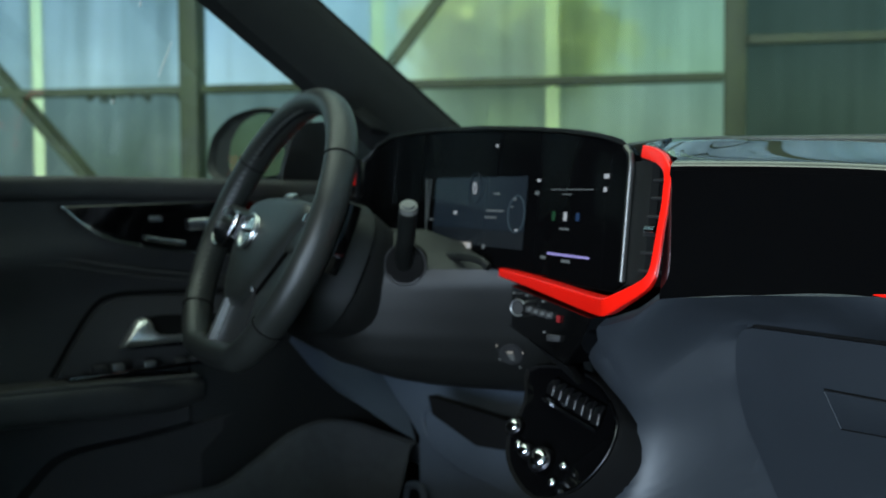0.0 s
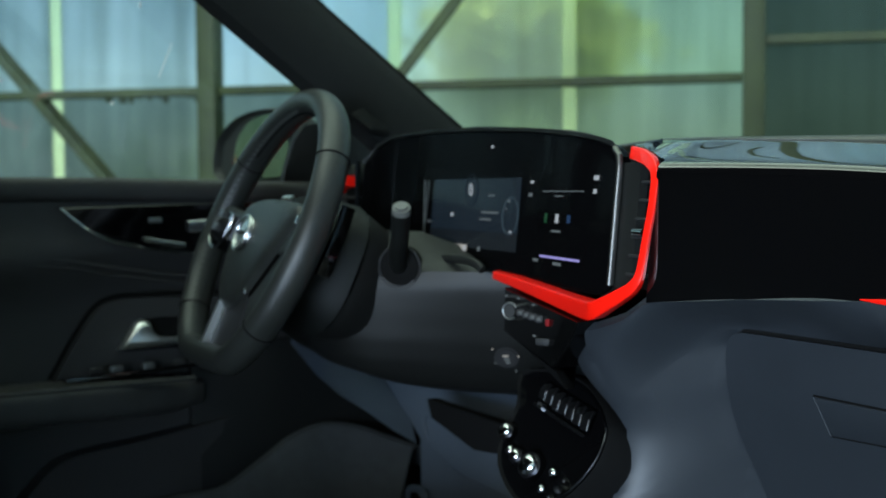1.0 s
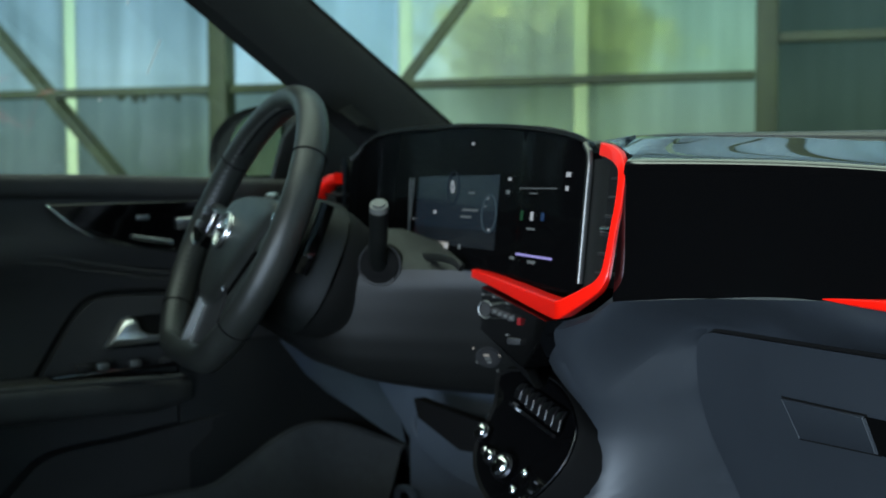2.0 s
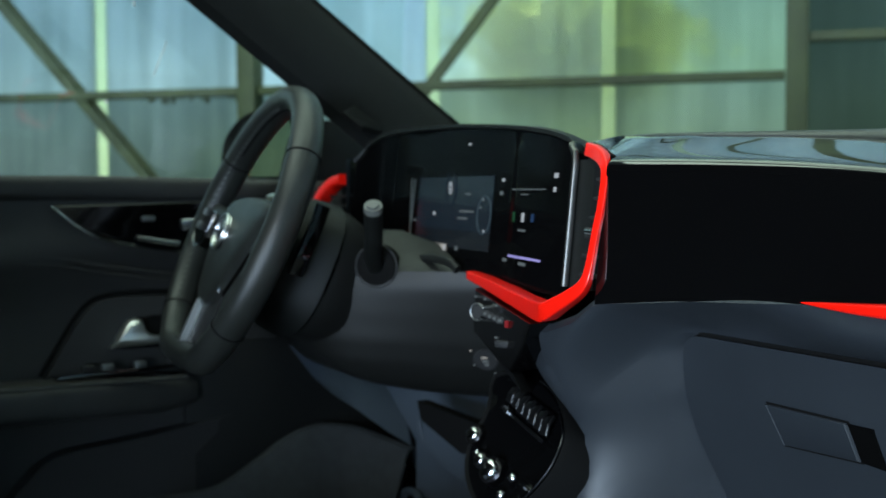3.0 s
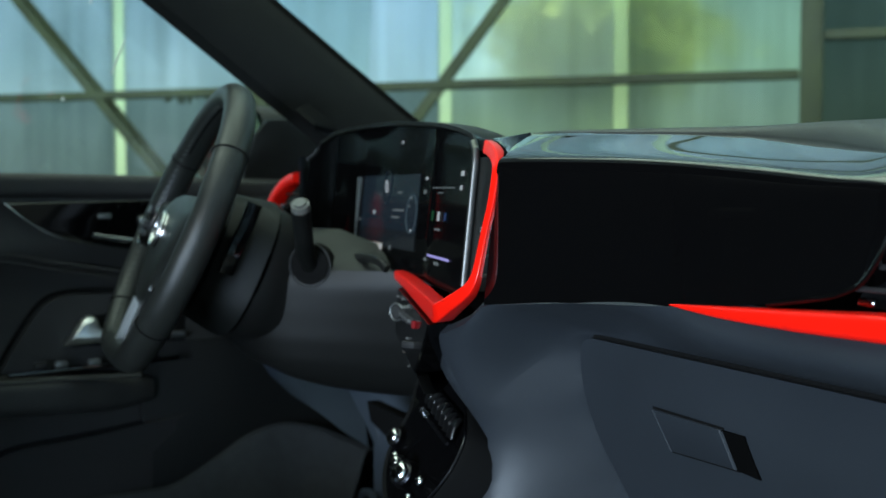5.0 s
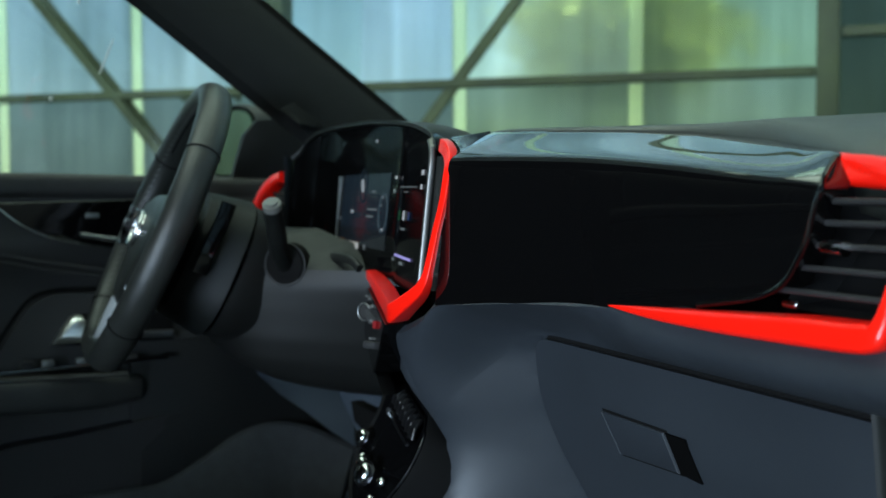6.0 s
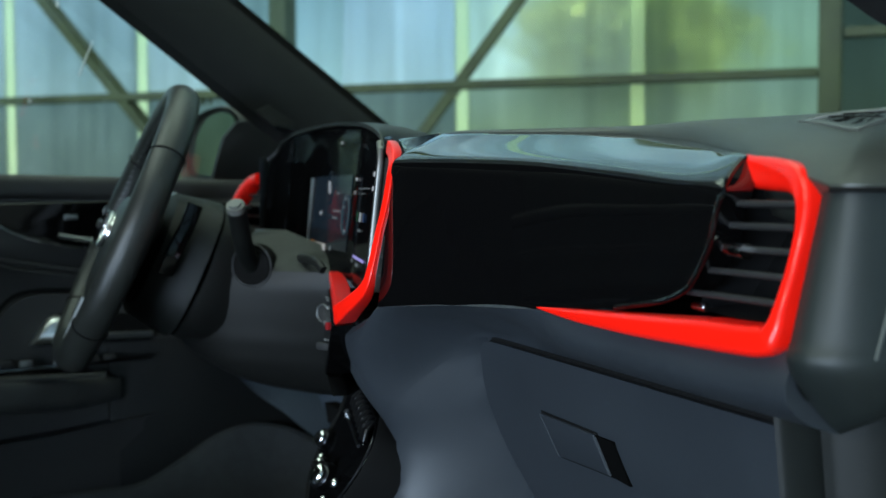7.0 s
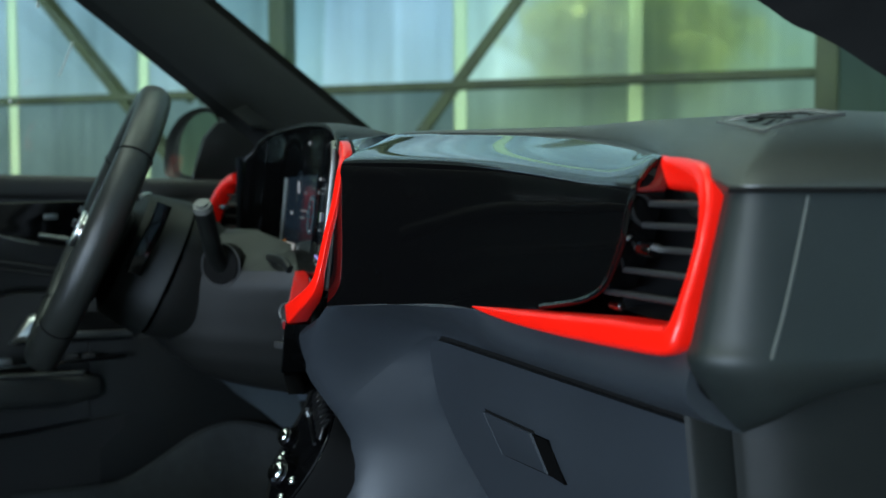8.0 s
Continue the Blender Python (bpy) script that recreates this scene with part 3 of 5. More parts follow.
FLANK = [(0.50, 0.0), (0.69, 0.035), (0.719, 0.068), (0.747, 0.110), (0.775, 0.130), (0.80, 0.136), (0.82, 0.128), (0.836, 0.113), (0.85, 0.100), (0.862, 0.094), (0.872, 0.100), (0.89, 0.118), (0.906, 0.140)]
part("lower_panel", solid_sheet([[low_pt(x, z) for x in spaced(lerp_at(z, FLANK)[0], 0.607, 44)] for z in spaced(0.50, 0.906, 40)], 0.02, (0, 1, 0)), HARD, dash)
# bolster under the panel, running round the passenger end
cols = []
for x in spaced(0.125, 0.648, 40):
    y0, z0 = lerp_at(x, LOW)
    g = max(0.0, min(1.0, (0.240 - x) / 0.125))
    g = g * g * (3 - 2 * g)
    z1 = 0.905 - 0.085 * g
    gr = max(0.0, min(1.0, (0.42 - x) / 0.10))
    y1 = low_pt(x, z1).y - 0.001
    f = max(0.0, min(1.0, (x - 0.26) / 0.3))
    p = 1.0 + 3.0 * f * f * (3 - 2 * f)
    m1 = (low_pt(x, z1).y - low_pt(x, z1 - 0.01).y) / 0.01 * (z1 - z0)
    cols.append([])
    for b in spaced(0, 1, 18):
        roll = (2 * b ** 3 - 3 * b * b + 1) * y0 + (3 * b * b - 2 * b ** 3) * y1 + (b ** 3 - b * b) * m1 + (b ** 3 - 2 * b * b + b) * 2.3 * (y1 - y0) * max(0.0, min(1.0, (x - 0.20) / 0.10))
        cols[-1].append(Vector((x, (y0 + (y1 - y0) * b ** p) * (1 - gr) + roll * gr - 0.006 * f * math.sin(math.pi * b), z0 + (z1 - z0) * b)))
ends = smooth_path([(x, y, 0) for x, y in END], 3)


def outward(e):
    """The way in which the end stands out: towards the seats beside the vent, then sideways."""
    inner = Vector((min(e.x, 0.60), max(e.y + 0.02, 0.06), 0))
    f = max(0.0, min(1.0, (e.x - 0.652) / 0.022))
    return ((e - inner).normalized() * f + Vector((0, -1, 0)) * (1 - f)).normalized()


def lean(e):
    """How far the end stands out at its foot."""
    return 0.010 + 0.012 * max(0.0, min(1.0, (0.684 - e.x) / 0.026))


under = smooth_path([(0.652, 0.0088, 0.907), (0.660, 0.011, 0.911), (0.666, 0.016, 0.915), (0.670, 0.024, 0.920), (0.675, 0.040, 0.926), (0.682, 0.07, 0.931), (0.69, 0.125, 0.936), (0.70, 0.22, 0.940), (0.705, 0.46, 0.942)], 3)
part("bolster", solid_sheet(cols, 0.012, (0, 0.5, 0.6)), HARD, dash)
# rounded end, rolling under at its foot
cols = []
for e, q in zip([Vector((0.648, -0.007, 0)), *ends], [Vector((0.648, 0.0085, 0.905)), *under]):
    o, k = outward(e), lean(e)
    tops = [e + o * (k * b - 0.002) + Vector((0, 0, 1.0235 - 0.081 * b)) for b in spaced(0, 0.88, 9)]
    foot_p = e + o * (k * 0.99 - 0.002) + Vector((0, 0, 0.943))
    belly = foot_p.lerp(q, 0.45) + o * 0.003 + Vector((0, 0, -0.001))
    cols.append(smooth_path([*tops, foot_p, belly, q, q + Vector((-0.02, 0.02, 0.004))], 3))
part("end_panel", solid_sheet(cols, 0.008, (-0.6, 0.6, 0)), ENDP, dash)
part("pad_seam", sweep([e + outward(e) * 0.0002 + Vector((0, 0, 1.0245)) for e in ends], ring(0.0013, 8), (0, 0, 1)), SEAM, dash, "dark seam under the top pad")
strip_path = smooth_path([(0.6070, 0.0045, 0), (0.6095, 0.007, 0), (0.6115, 0.014, 0), (0.6125, 0.023, 0), (0.6125, 0.033, 0)], 4)
low_path = smooth_path([(0.6135, 0.030, 0), (0.623, 0.034, 0), (0.636, 0.050, 0), (0.645, 0.08, 0), (0.655, 0.13, 0), (0.67, 0.25, 0), (0.685, 0.60, 0)], 5)
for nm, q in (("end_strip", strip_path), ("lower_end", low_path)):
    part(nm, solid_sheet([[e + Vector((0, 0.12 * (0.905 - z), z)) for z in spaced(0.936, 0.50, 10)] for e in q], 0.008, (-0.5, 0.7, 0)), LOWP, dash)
part("lower_end_gap", sweep([(0.6125, 0.034, 0.91), (0.6125, 0.082, 0.50)], round_rect(0.004, 0.006, 0.001, 2), (0, -1, 0)), SEAM, dash)
# seam in lighter grey, imitating the light caught by its edge
part("end_seam_lit_edge", sweep(smooth_path([(0.6779, 0.0197, 1.0215), (0.6797, 0.0115, 0.9948), (0.6814, 0.0028, 0.9689), (0.6826, -0.0058, 0.947)], 4), ring(0.0009, 8), (0.6, -0.8, 0)), RIMG, dash)


def lid_grid(grow, lift):
    g = []
    for z in [*spaced(0.62, 0.880, 18), *spaced(0.884, 0.902 + grow, 12)]:
        x0 = lid_left(min(z, 0.902)) - grow
        g.append([low_pt(x, z) - Vector((0, lift, 0)) for x in spaced(x0, 0.606 - 0.1 * grow, 24)])
    return g


glove = part("glovebox_lid", solid_sheet(lid_grid(0.0, 0.007), 0.006, (0, 1, 0)), HARD, dash, "dark grey glove compartment lid")
part("lid_gap", solid_sheet(lid_grid(0.0032, 0.0015), 0.004, (0, 1, 0)), SEAM, dash)


def on_lid(x, z, lift):
    return low_pt(x, z) - Vector((0, 0.007 + lift, 0))


hp = [(0.3165, 0.8553), (0.3985, 0.8548), (0.4030, 0.8256), (0.3250, 0.8226)]
hr = [(0.3995, 0.8546), (0.4238, 0.8548), (0.4280, 0.8238), (0.4040, 0.8256)]
hc = Vector((0.36, 0.84, 0))
part("handle_gap", loft([[on_lid(x + (0.0022 if x > 0.36 else -0.0022), z + (0.0018 if z > 0.84 else -0.0018), h) for x, z in hp] for h in (-0.002, 0.0005)]), SEAM, glove)
part("handle_plate", loft([[on_lid(x, z, -0.002) for x, z in hp], [on_lid(x, z, 0.002) for x, z in hp], [on_lid(hc.x + (x - hc.x) * 0.97, hc.y + (z - hc.y) * 0.94, 0.003) for x, z in hp]]), HARD, glove)
# raised plate, not cut in; the recess shade is put into its colour
part("handle_recess_shade", loft([[on_lid(x, z, -0.002) for x, z in hr], [on_lid(x, z, 0.0022) for x, z in hr]]), VOID, glove, "dark plate painted as the shaded finger recess")
part("handle_edge", sweep([on_lid(0.3165, 0.8550, 0.0024), on_lid(0.3250, 0.8230, 0.0024)], ring(0.0012, 8), (0, -1, 0)), HARD, glove)
part("recess_edge", sweep([on_lid(0.4000, 0.8540, 0.0024), on_lid(0.4040, 0.8262, 0.0024)], ring(0.0010, 8), (0, -1, 0)), HARD, glove)


# ---- air vents ----
def slats(parent, zs, left, right, depth=0.012, thick=0.0035):
    for z in zs:
        part("slat", sweep([left(z), right(z)], round_rect(depth, thick, thick * 0.4, 2), (0, 0.1, 1)), DARK, parent)


def frame_loft(rows, front, n=6, w0=0.0185, r=0.005):
    """A moulded frame: rows of place, width factor and depth; the place lies on its front face."""
    front = Vector(front).normalized()
    sp = smooth_path([Vector(q[:3]) for q in rows], n)
    out = []
    for i, p in enumerate(sp):
        f = i / n
        k = min(int(f), len(rows) - 2)
        w = rows[k][3] + (rows[k + 1][3] - rows[k][3]) * (f - k)
        d = rows[k][4] + (rows[k + 1][4] - rows[k][4]) * (f - k)
        t = (sp[min(i + 1, len(sp) - 1)] - sp[max(i - 1, 0)]).normalized()
        side = t.cross(front).normalized()
        out.append([p - front * d * 0.5 + side * x * w + front * y * d / 0.026 for x, y in round_rect(w0, 0.026, r, 4)])
    return loft(out)


vent = thing("air_vent", "passenger side air vent with slats in a glossy red frame", "air vent")
FR = [(0.574, 0.010, 1.0345, 1.0, 0.026), (0.603, 0.002, 1.0326, 0.95, 0.026), (0.627, -0.006, 1.0296, 0.84, 0.026), (0.6385, -0.011, 1.0215, 0.56, 0.022), (0.6420, -0.0145, 1.007, 0.36, 0.018), (0.6412, -0.019, 0.988, 0.32, 0.016), (0.6396, -0.025, 0.969, 0.36, 0.017), (0.6370, -0.029, 0.956, 0.60, 0.024), (0.628, -0.030, 0.9505, 0.84, 0.026), (0.58, -0.028, 0.9490, 0.84, 0.026), (0.52, -0.023, 0.9468, 0.70, 0.024), (0.46, -0.017, 0.9454, 0.48, 0.018), (0.42, -0.012, 0.9452, 0.26, 0.012), (0.395, -0.009, 0.9455, 0.06, 0.006)]
part("frame", frame_loft(FR, (0, -1, 0)), RED, vent, "glossy red vent frame")
front = [(0.574, 0.016, 1.030), (0.634, 0.0, 1.024), (0.633, -0.014, 0.956), (0.535, 0.014, 0.956)]
back = [(0.572, 0.066, 1.026), (0.63, 0.056, 1.02), (0.628, 0.056, 0.958), (0.53, 0.056, 0.958)]
part("duct", loft([[Vector(p) for p in front], [Vector(p) for p in back]], True, False), DARK, vent)
part("backing", loft([[Vector(p) for p in back], [Vector(p) + Vector((0, 0.006, 0)) for p in back]]), SEAM, vent)
slats(vent, (1.017, 1.0055, 0.9935, 0.981, 0.968), lambda z: Vector((0.578 - (1.03 - z) * 0.40, 0.004 - (1.03 - z) * 0.13, z)), lambda z: Vector((0.635, -0.002 - (1.03 - z) * 0.13, z)))
part("slider", sweep([(0.585, -0.007, 0.9935), (0.602, -0.0105, 0.993)], ring(0.0042, 14), (0, 0, 1)), POLISH, vent, "chrome slider tab")
part("badge", cyl((0.552, -0.003, 0.9605), (0.566, -0.006, 0.9605), 0.0026, None, 12, 0.0008), POLISH, vent, "small bright mark")

vent2 = thing("air_vent", "driver side air vent in a curved red frame", "air vent")
lp = smooth_path([(-0.535, 0.106, 1.041), (-0.557, 0.101, 1.035), (-0.572, 0.090, 1.017), (-0.579, 0.082, 0.995), (-0.582, 0.074, 0.972), (-0.572, 0.068, 0.955), (-0.53, 0.07, 0.949)], 6)
part("frame", sweep(lp, round_rect(0.016, 0.024, 0.005, 3), (0, -1, 0)), RED, vent2, "glossy red vent frame")
part("backing", box((0.07, 0.01, 0.08), pose(-0.54, 0.125, 1.0)), SEAM, vent2)
slats(vent2, (1.017, 1.002, 0.987, 0.972), lambda z: Vector((-0.572, 0.1, z)), lambda z: Vector((-0.50, 0.105, z)))
part("slider", box((0.016, 0.012, 0.007), pose(-0.545, 0.085, 1.0), 0.002), CHROME, vent2, "chrome slider tab")

# ---- display unit ----
disp = thing("display_unit", "glossy black double-screen panel with a red lower frame", "display")
GP = [(-0.498, 0.097), (-0.485, 0.110), (-0.44, 0.118), (-0.36, 0.112), (-0.2, 0.078), (-0.06, 0.049), (0.0, 0.030), (0.141, -0.013)]
TOPZ = [(-0.498, 1.062), (-0.485, 1.086), (-0.46, 1.097), (-0.42, 1.1005), (-0.36, 1.1015), (-0.2, 1.0975), (-0.09, 1.091), (0.0, 1.084), (0.07, 1.0765), (0.115, 1.0695), (0.134, 1.065), (0.141, 1.058)]
BOTZ = [(-0.498, 0.97), (-0.46, 0.95), (-0.3, 0.936), (0.0, 0.930), (0.127, 0.930), (0.141, 0.938)]
gp = smooth_path([(x, y, 0) for x, y in GP], 8)


def tilt_y(z):
    return 0.115 * (z - 1.0)


def glass_pt(p, f):
    zt, zb = lerp_at(p.x, TOPZ)[0], lerp_at(p.x, BOTZ)[0]
    z = zb + (zt - zb) * f
    return Vector((p.x, p.y + tilt_y(z), z))


def glass_y(x):
    return lerp_at(x, [(p.x, p.y) for p in gp])[0]


part("glass", solid_sheet([[glass_pt(p, f) for p in gp] for f in spaced(0, 1, 12)], 0.012, (0, 1, 0)), SCREEN, disp, "dark glossy display glass")
def hood_depth(x):
    """The hood runs out where the gloss panel meets the display."""
    f = max(0.0, min(1.0, (x + 0.02) / 0.13))
    return 0.2 - 0.185 * f * f * (3 - 2 * f)


part("hood", solid_sheet([[glass_pt(p, 1.0) + Vector((0, -0.003 + hood_depth(p.x) * g, 0.002 + 0.003 * math.sin(3 * g) - 0.09 * g * g)) for p in gp] for g in spaced(0, 1, 10)], 0.004, (0, 0, 1)), SOFT, disp)
part("back_body", loft([[glass_pt(p, 0.0) + Vector((0, 0.004, -0.002)) for p in gp] + [Vector((0.14, 0.14, 0.93)), Vector((-0.49, 0.22, 0.95))], [glass_pt(p, 0.97) + Vector((0, 0.010, 0)) for p in gp] + [Vector((0.14, 0.14, 1.05)), Vector((-0.49, 0.22, 1.04))]]), DARK, disp)
# blue-grey plastic here imitates a pale reflection on the cheek
part("left_cheek", solid_sheet([[(-0.500 - 0.026 * g, 0.090 + 0.022 * g, z) for g in spaced(0, 1, 3)] for z in spaced(0.962, 1.070, 5)], 0.006, (-0.3, 1, 0)), HARD, disp)
edge = [glass_pt(gp[-1], f) + Vector((0.003, -0.004, 0)) for f in spaced(0.02, 1.0, 14)]
edge = edge[:-1] + [edge[-1] + Vector((-0.002, 0.0, 0.001)), edge[-1] + Vector((-0.012, 0.004, 0.008))]
part("edge_trim", sweep(edge, round_rect(0.0066, 0.0054, 0.0024, 4), (1, -0.5, 0)), BRUSHED, disp, "bright silver edge strip")
part("vent_side", solid_sheet([[glass_pt(gp[-1], f) + Vector((0.007 + 0.055 * g, 0.012 - 0.010 * g, 0)) for g in spaced(0, 1, 4)] for f in spaced(0.0, 0.97, 8)], 0.02, (0, 1, 0)), SEAM, disp)
part("side_cheek", solid_sheet([[glass_pt(gp[-1], f) + Vector((0.005 + 0.024 * g, -0.001 + 0.004 * g * g - 0.006 * g, 0)) for g in spaced(0, 1, 6)] for f in spaced(0.0, 0.95, 8)], 0.008, (0.3, 1, 0)), SOFT, disp, "dark grey side cheek")
RF = [(0.158, -0.012, 1.0612, 0.62, 0.010), (0.176, -0.018, 1.0578, 0.66, 0.010), (0.194, -0.025, 1.0515, 0.58, 0.011), (0.2068, -0.0315, 1.040, 0.38, 0.006), (0.2092, -0.037, 1.015, 0.35, 0.005), (0.2098, -0.044, 0.990, 0.34, 0.005), (0.2098, -0.052, 0.958, 0.38, 0.006), (0.2046, -0.055, 0.946, 0.5, 0.010), (0.1935, -0.057, 0.938, 0.6, 0.015), (0.170, -0.060, 0.926, 0.75, 0.020), (0.156, -0.060, 0.9205, 0.9, 0.023), (0.142, -0.055, 0.9195, 0.95, 0.022), (0.10, -0.038, 0.9208, 0.88, 0.020), (0.03, -0.012, 0.9245, 0.75, 0.022), (-0.05, 0.018, 0.9285, 0.62, 0.020), (-0.12, 0.044, 0.931, 0.5, 0.016)]
red = part("red_frame", frame_loft(RF, (0.3, -1, 0), 5, 0.0185, 0.003), RED, disp, "angular glossy red frame")
slats(disp, [1.034 - i * 0.0165 for i in range(6)], lambda z: Vector((0.166, -0.010 + tilt_y(z) * 1.6, z)), lambda z: Vector((0.200, -0.014 + tilt_y(z) * 1.6, z)), 0.012, 0.003)
part("slider", sweep([(0.172, -0.020, 0.990), (0.190, -0.026, 0.990)], ring(0.0040, 14), (0, 0, 1)), POLISH, disp, "chrome slider tab")

GL_BLUE, GL_WHITE, GL_DIM = glow("lit_blue_grey", (0.05, 0.13, 0.24), 0.028), glow("lit_white", (0.8, 0.9, 1.0), 0.18), glow("lit_dim", (0.4, 0.5, 0.55), 0.1)
GL_PALE = glow("lit_pale", (0.85, 0.85, 0.80), 0.16)
GL_RING, GL_DARK = glow("lit_thin_ring", (0.15, 0.27, 0.36), 0.08), glow("lit_near_black", (0.03, 0.06, 0.10), 0.035)
GL_VIOLET, GL_GREEN, GL_SKY, GL_AMBER, GL_RED = glow("lit_violet", (0.45, 0.42, 1.0), 0.3), glow("lit_green", (0.03, 0.35, 0.12), 0.05), glow("lit_sky", (0.05, 0.2, 0.6), 0.06), glow("lit_amber", (0.9, 0.35, 0.08), 0.1), glow("lit_red", (1.0, 0.03, 0.05), 0.08)


def mark(x, z, w, h, material, name="icon", skew=0.0, label=""):
    y0, y1 = glass_y(x - w / 2), glass_y(x + w / 2)
    a, b, e = 0.0008, 0.0016, 0.0005
    lo, hi = tilt_y(z - h / 2), tilt_y(z + h / 2)
    q = [(x - w / 2, y0 + lo, z - h / 2), (x + w / 2, y1 + lo, z - h / 2 + skew), (x + w / 2, y1 + hi, z + h / 2 + skew), (x - w / 2, y0 + hi, z + h / 2)]
    return part(name, loft([[Vector(p) - Vector((0, a, 0)) for p in q], [Vector(p) - Vector((0, b, 0)) for p in q]]), material, disp, label)


def oval(x, z, rx, rz, material, width=0.0007):
    pts = [Vector((x + rx * math.cos(t), glass_y(x + rx * math.cos(t)) - 0.0016 + tilt_y(z + rz * math.sin(t)), z + rz * math.sin(t))) for t in spaced(0, 2 * math.pi * 31 / 32, 32)]
    part("ring", sweep(pts, ring(width, 6), (0, -1, 0), True), material, disp)


def screen_area(x0, x1, z0, z1, material):
    xs = spaced(x0, x1, 9)
    part("lit_screen", solid_sheet([[(x, glass_y(x) - 0.0003 + tilt_y(z), z) for x in xs] for z in (z0, z1)], 0.0005, (0, -1, 0)), material, disp, "dim blue-grey lit screen")


screen_area(-0.330, -0.085, 0.978, 1.041, GL_BLUE)
screen_area(-0.330, -0.085, 0.958, 0.9775, GL_DARK)
oval(-0.2120, 1.0270, 0.017, 0.0195, GL_BLUE)
oval(-0.1040, 0.9980, 0.019, 0.021, GL_RING)
fc = bpy.data.curves.new("digit", "FONT")
fc.body, fc.size, fc.extrude, fc.align_x, fc.align_y = "0", 0.021, 0.0003, "CENTER", "CENTER"
tmp = bpy.data.objects.new("digit", fc)
scene.collection.objects.link(tmp)
me = bpy.data.meshes.new_from_object(tmp.evaluated_get(bpy.context.evaluated_depsgraph_get()))
bpy.data.objects.remove(tmp)
me.materials.append(GL_WHITE)
dg = new("digit", me)
dg.parent = disp
dg.matrix_local = pose(-0.2120, glass_y(-0.2120) - 0.002 + tilt_y(1.0270), 1.0270, 90, 0, -10)
for x, z, w, h, m in (
                      (-0.2640, 0.9970, 0.0100, 0.0050, GL_WHITE), (-0.1560, 1.0210, 0.0150, 0.0020, GL_DIM), (-0.1570, 1.0010, 0.0430, 0.0020, GL_DIM), (-0.1670, 0.9930, 0.0290, 0.0020, GL_DIM), (-0.1610, 0.9850, 0.0370, 0.0020, GL_BLUE),
                      # wide GL_PALE bar glows in place of a reflection low in the glass
                      (-0.1950, 0.9940, 0.0060, 0.0060, GL_BLUE), (-0.3100, 0.9600, 0.0170, 0.0050, GL_AMBER), (-0.2170, 0.9570, 0.0090, 0.0080, GL_WHITE), (-0.2480, 0.9575, 0.0720, 0.0075, GL_PALE), (-0.1780, 0.9580, 0.0060, 0.0050, GL_DIM),
                      (-0.1640, 1.0780, 0.0070, 0.0040, GL_WHITE), (-0.3520, 0.9500, 0.0070, 0.0030, GL_WHITE), (-0.3360, 0.9870, 0.0090, 0.0020, GL_DIM), (-0.1110, 1.0150, 0.0060, 0.0030, GL_DIM), (-0.1020, 0.9800, 0.0060, 0.0030, GL_WHITE),
                      (-0.1160, 1.0060, 0.0040, 0.0020, GL_DIM), (-0.0580, 1.0360, 0.0090, 0.0040, GL_WHITE), (-0.0600, 1.0220, 0.0080, 0.0040, GL_DIM), (0.0220, 1.0260, 0.0980, 0.0010, GL_DIM), (0.0140, 1.0210, 0.0210, 0.0010, GL_DIM),
                      (-0.0140, 0.9980, 0.0070, 0.0100, GL_GREEN), (0.0140, 0.9980, 0.0090, 0.0120, GL_WHITE), (0.0420, 0.9980, 0.0070, 0.0080, GL_SKY), (0.0140, 0.9850, 0.0210, 0.0020, GL_DIM), (0.0260, 0.9580, 0.0950, 0.0022, GL_VIOLET),
                      (-0.0330, 0.9530, 0.0130, 0.0030, GL_DIM), (0.0230, 0.9520, 0.0190, 0.0030, GL_DIM), (0.0960, 1.0390, 0.0130, 0.0060, GL_WHITE), (0.0950, 1.0260, 0.0080, 0.0060, GL_WHITE)):
    k = 0.75 if m is GL_WHITE else 1.0
    mark(x, z, w * k, h * k, m)
part("screen_border", sweep([(-0.3600, glass_y(-0.3600) - 0.001 + tilt_y(1.04), 1.040), (-0.3470, glass_y(-0.3470) - 0.001 + tilt_y(0.948), 0.948)], ring(0.0011, 8), (0, -1, 0)), SILVER, disp)
part("screen_border", sweep([(-0.3600 + 0.012, glass_y(-0.3600 + 0.012) - 0.001 + tilt_y(1.04), 1.040), (-0.3600 + 0.011, glass_y(-0.3600 + 0.011) - 0.001 + tilt_y(0.985), 0.985)], ring(0.0008, 8), (0, -1, 0)), SILVER, disp)

lip = smooth_path([(-0.245, 0.052, 0.941), (-0.21, 0.045, 0.9455), (-0.177, 0.043, 0.946), (-0.152, 0.043, 0.943), (-0.140, 0.045, 0.936)], 5)
part("lower_lip", sweep(lip, round_rect(0.010, 0.008, 0.003, 3), (0, -1, 0.2)), SOFT, disp, "dark lip under the instruments")

# ---- climate block and centre stack ----
clim = thing("climate_controls", "gloss black climate control block with dial and small buttons", "controls")
CN = Vector((0.34, -0.93, 0.10)).normalized()


def on_clim(x, z, lift=0.0):
    return Vector((x, 0.013 - 0.37 * (x + 0.049) + 0.12 * (z - 0.9), z)) + CN * lift


cq = [on_clim(-0.075, 0.921), on_clim(0.135, 0.908), on_clim(0.118, 0.885), on_clim(0.085, 0.858), on_clim(0.0, 0.868), on_clim(-0.065, 0.876)]
part("housing", loft([[p + Vector((0, 0.06, 0)) for p in cq], [p + CN * -0.002 for p in cq], [p.lerp(on_clim(0.03, 0.89), 0.04) for p in cq]]), PIANO, clim)
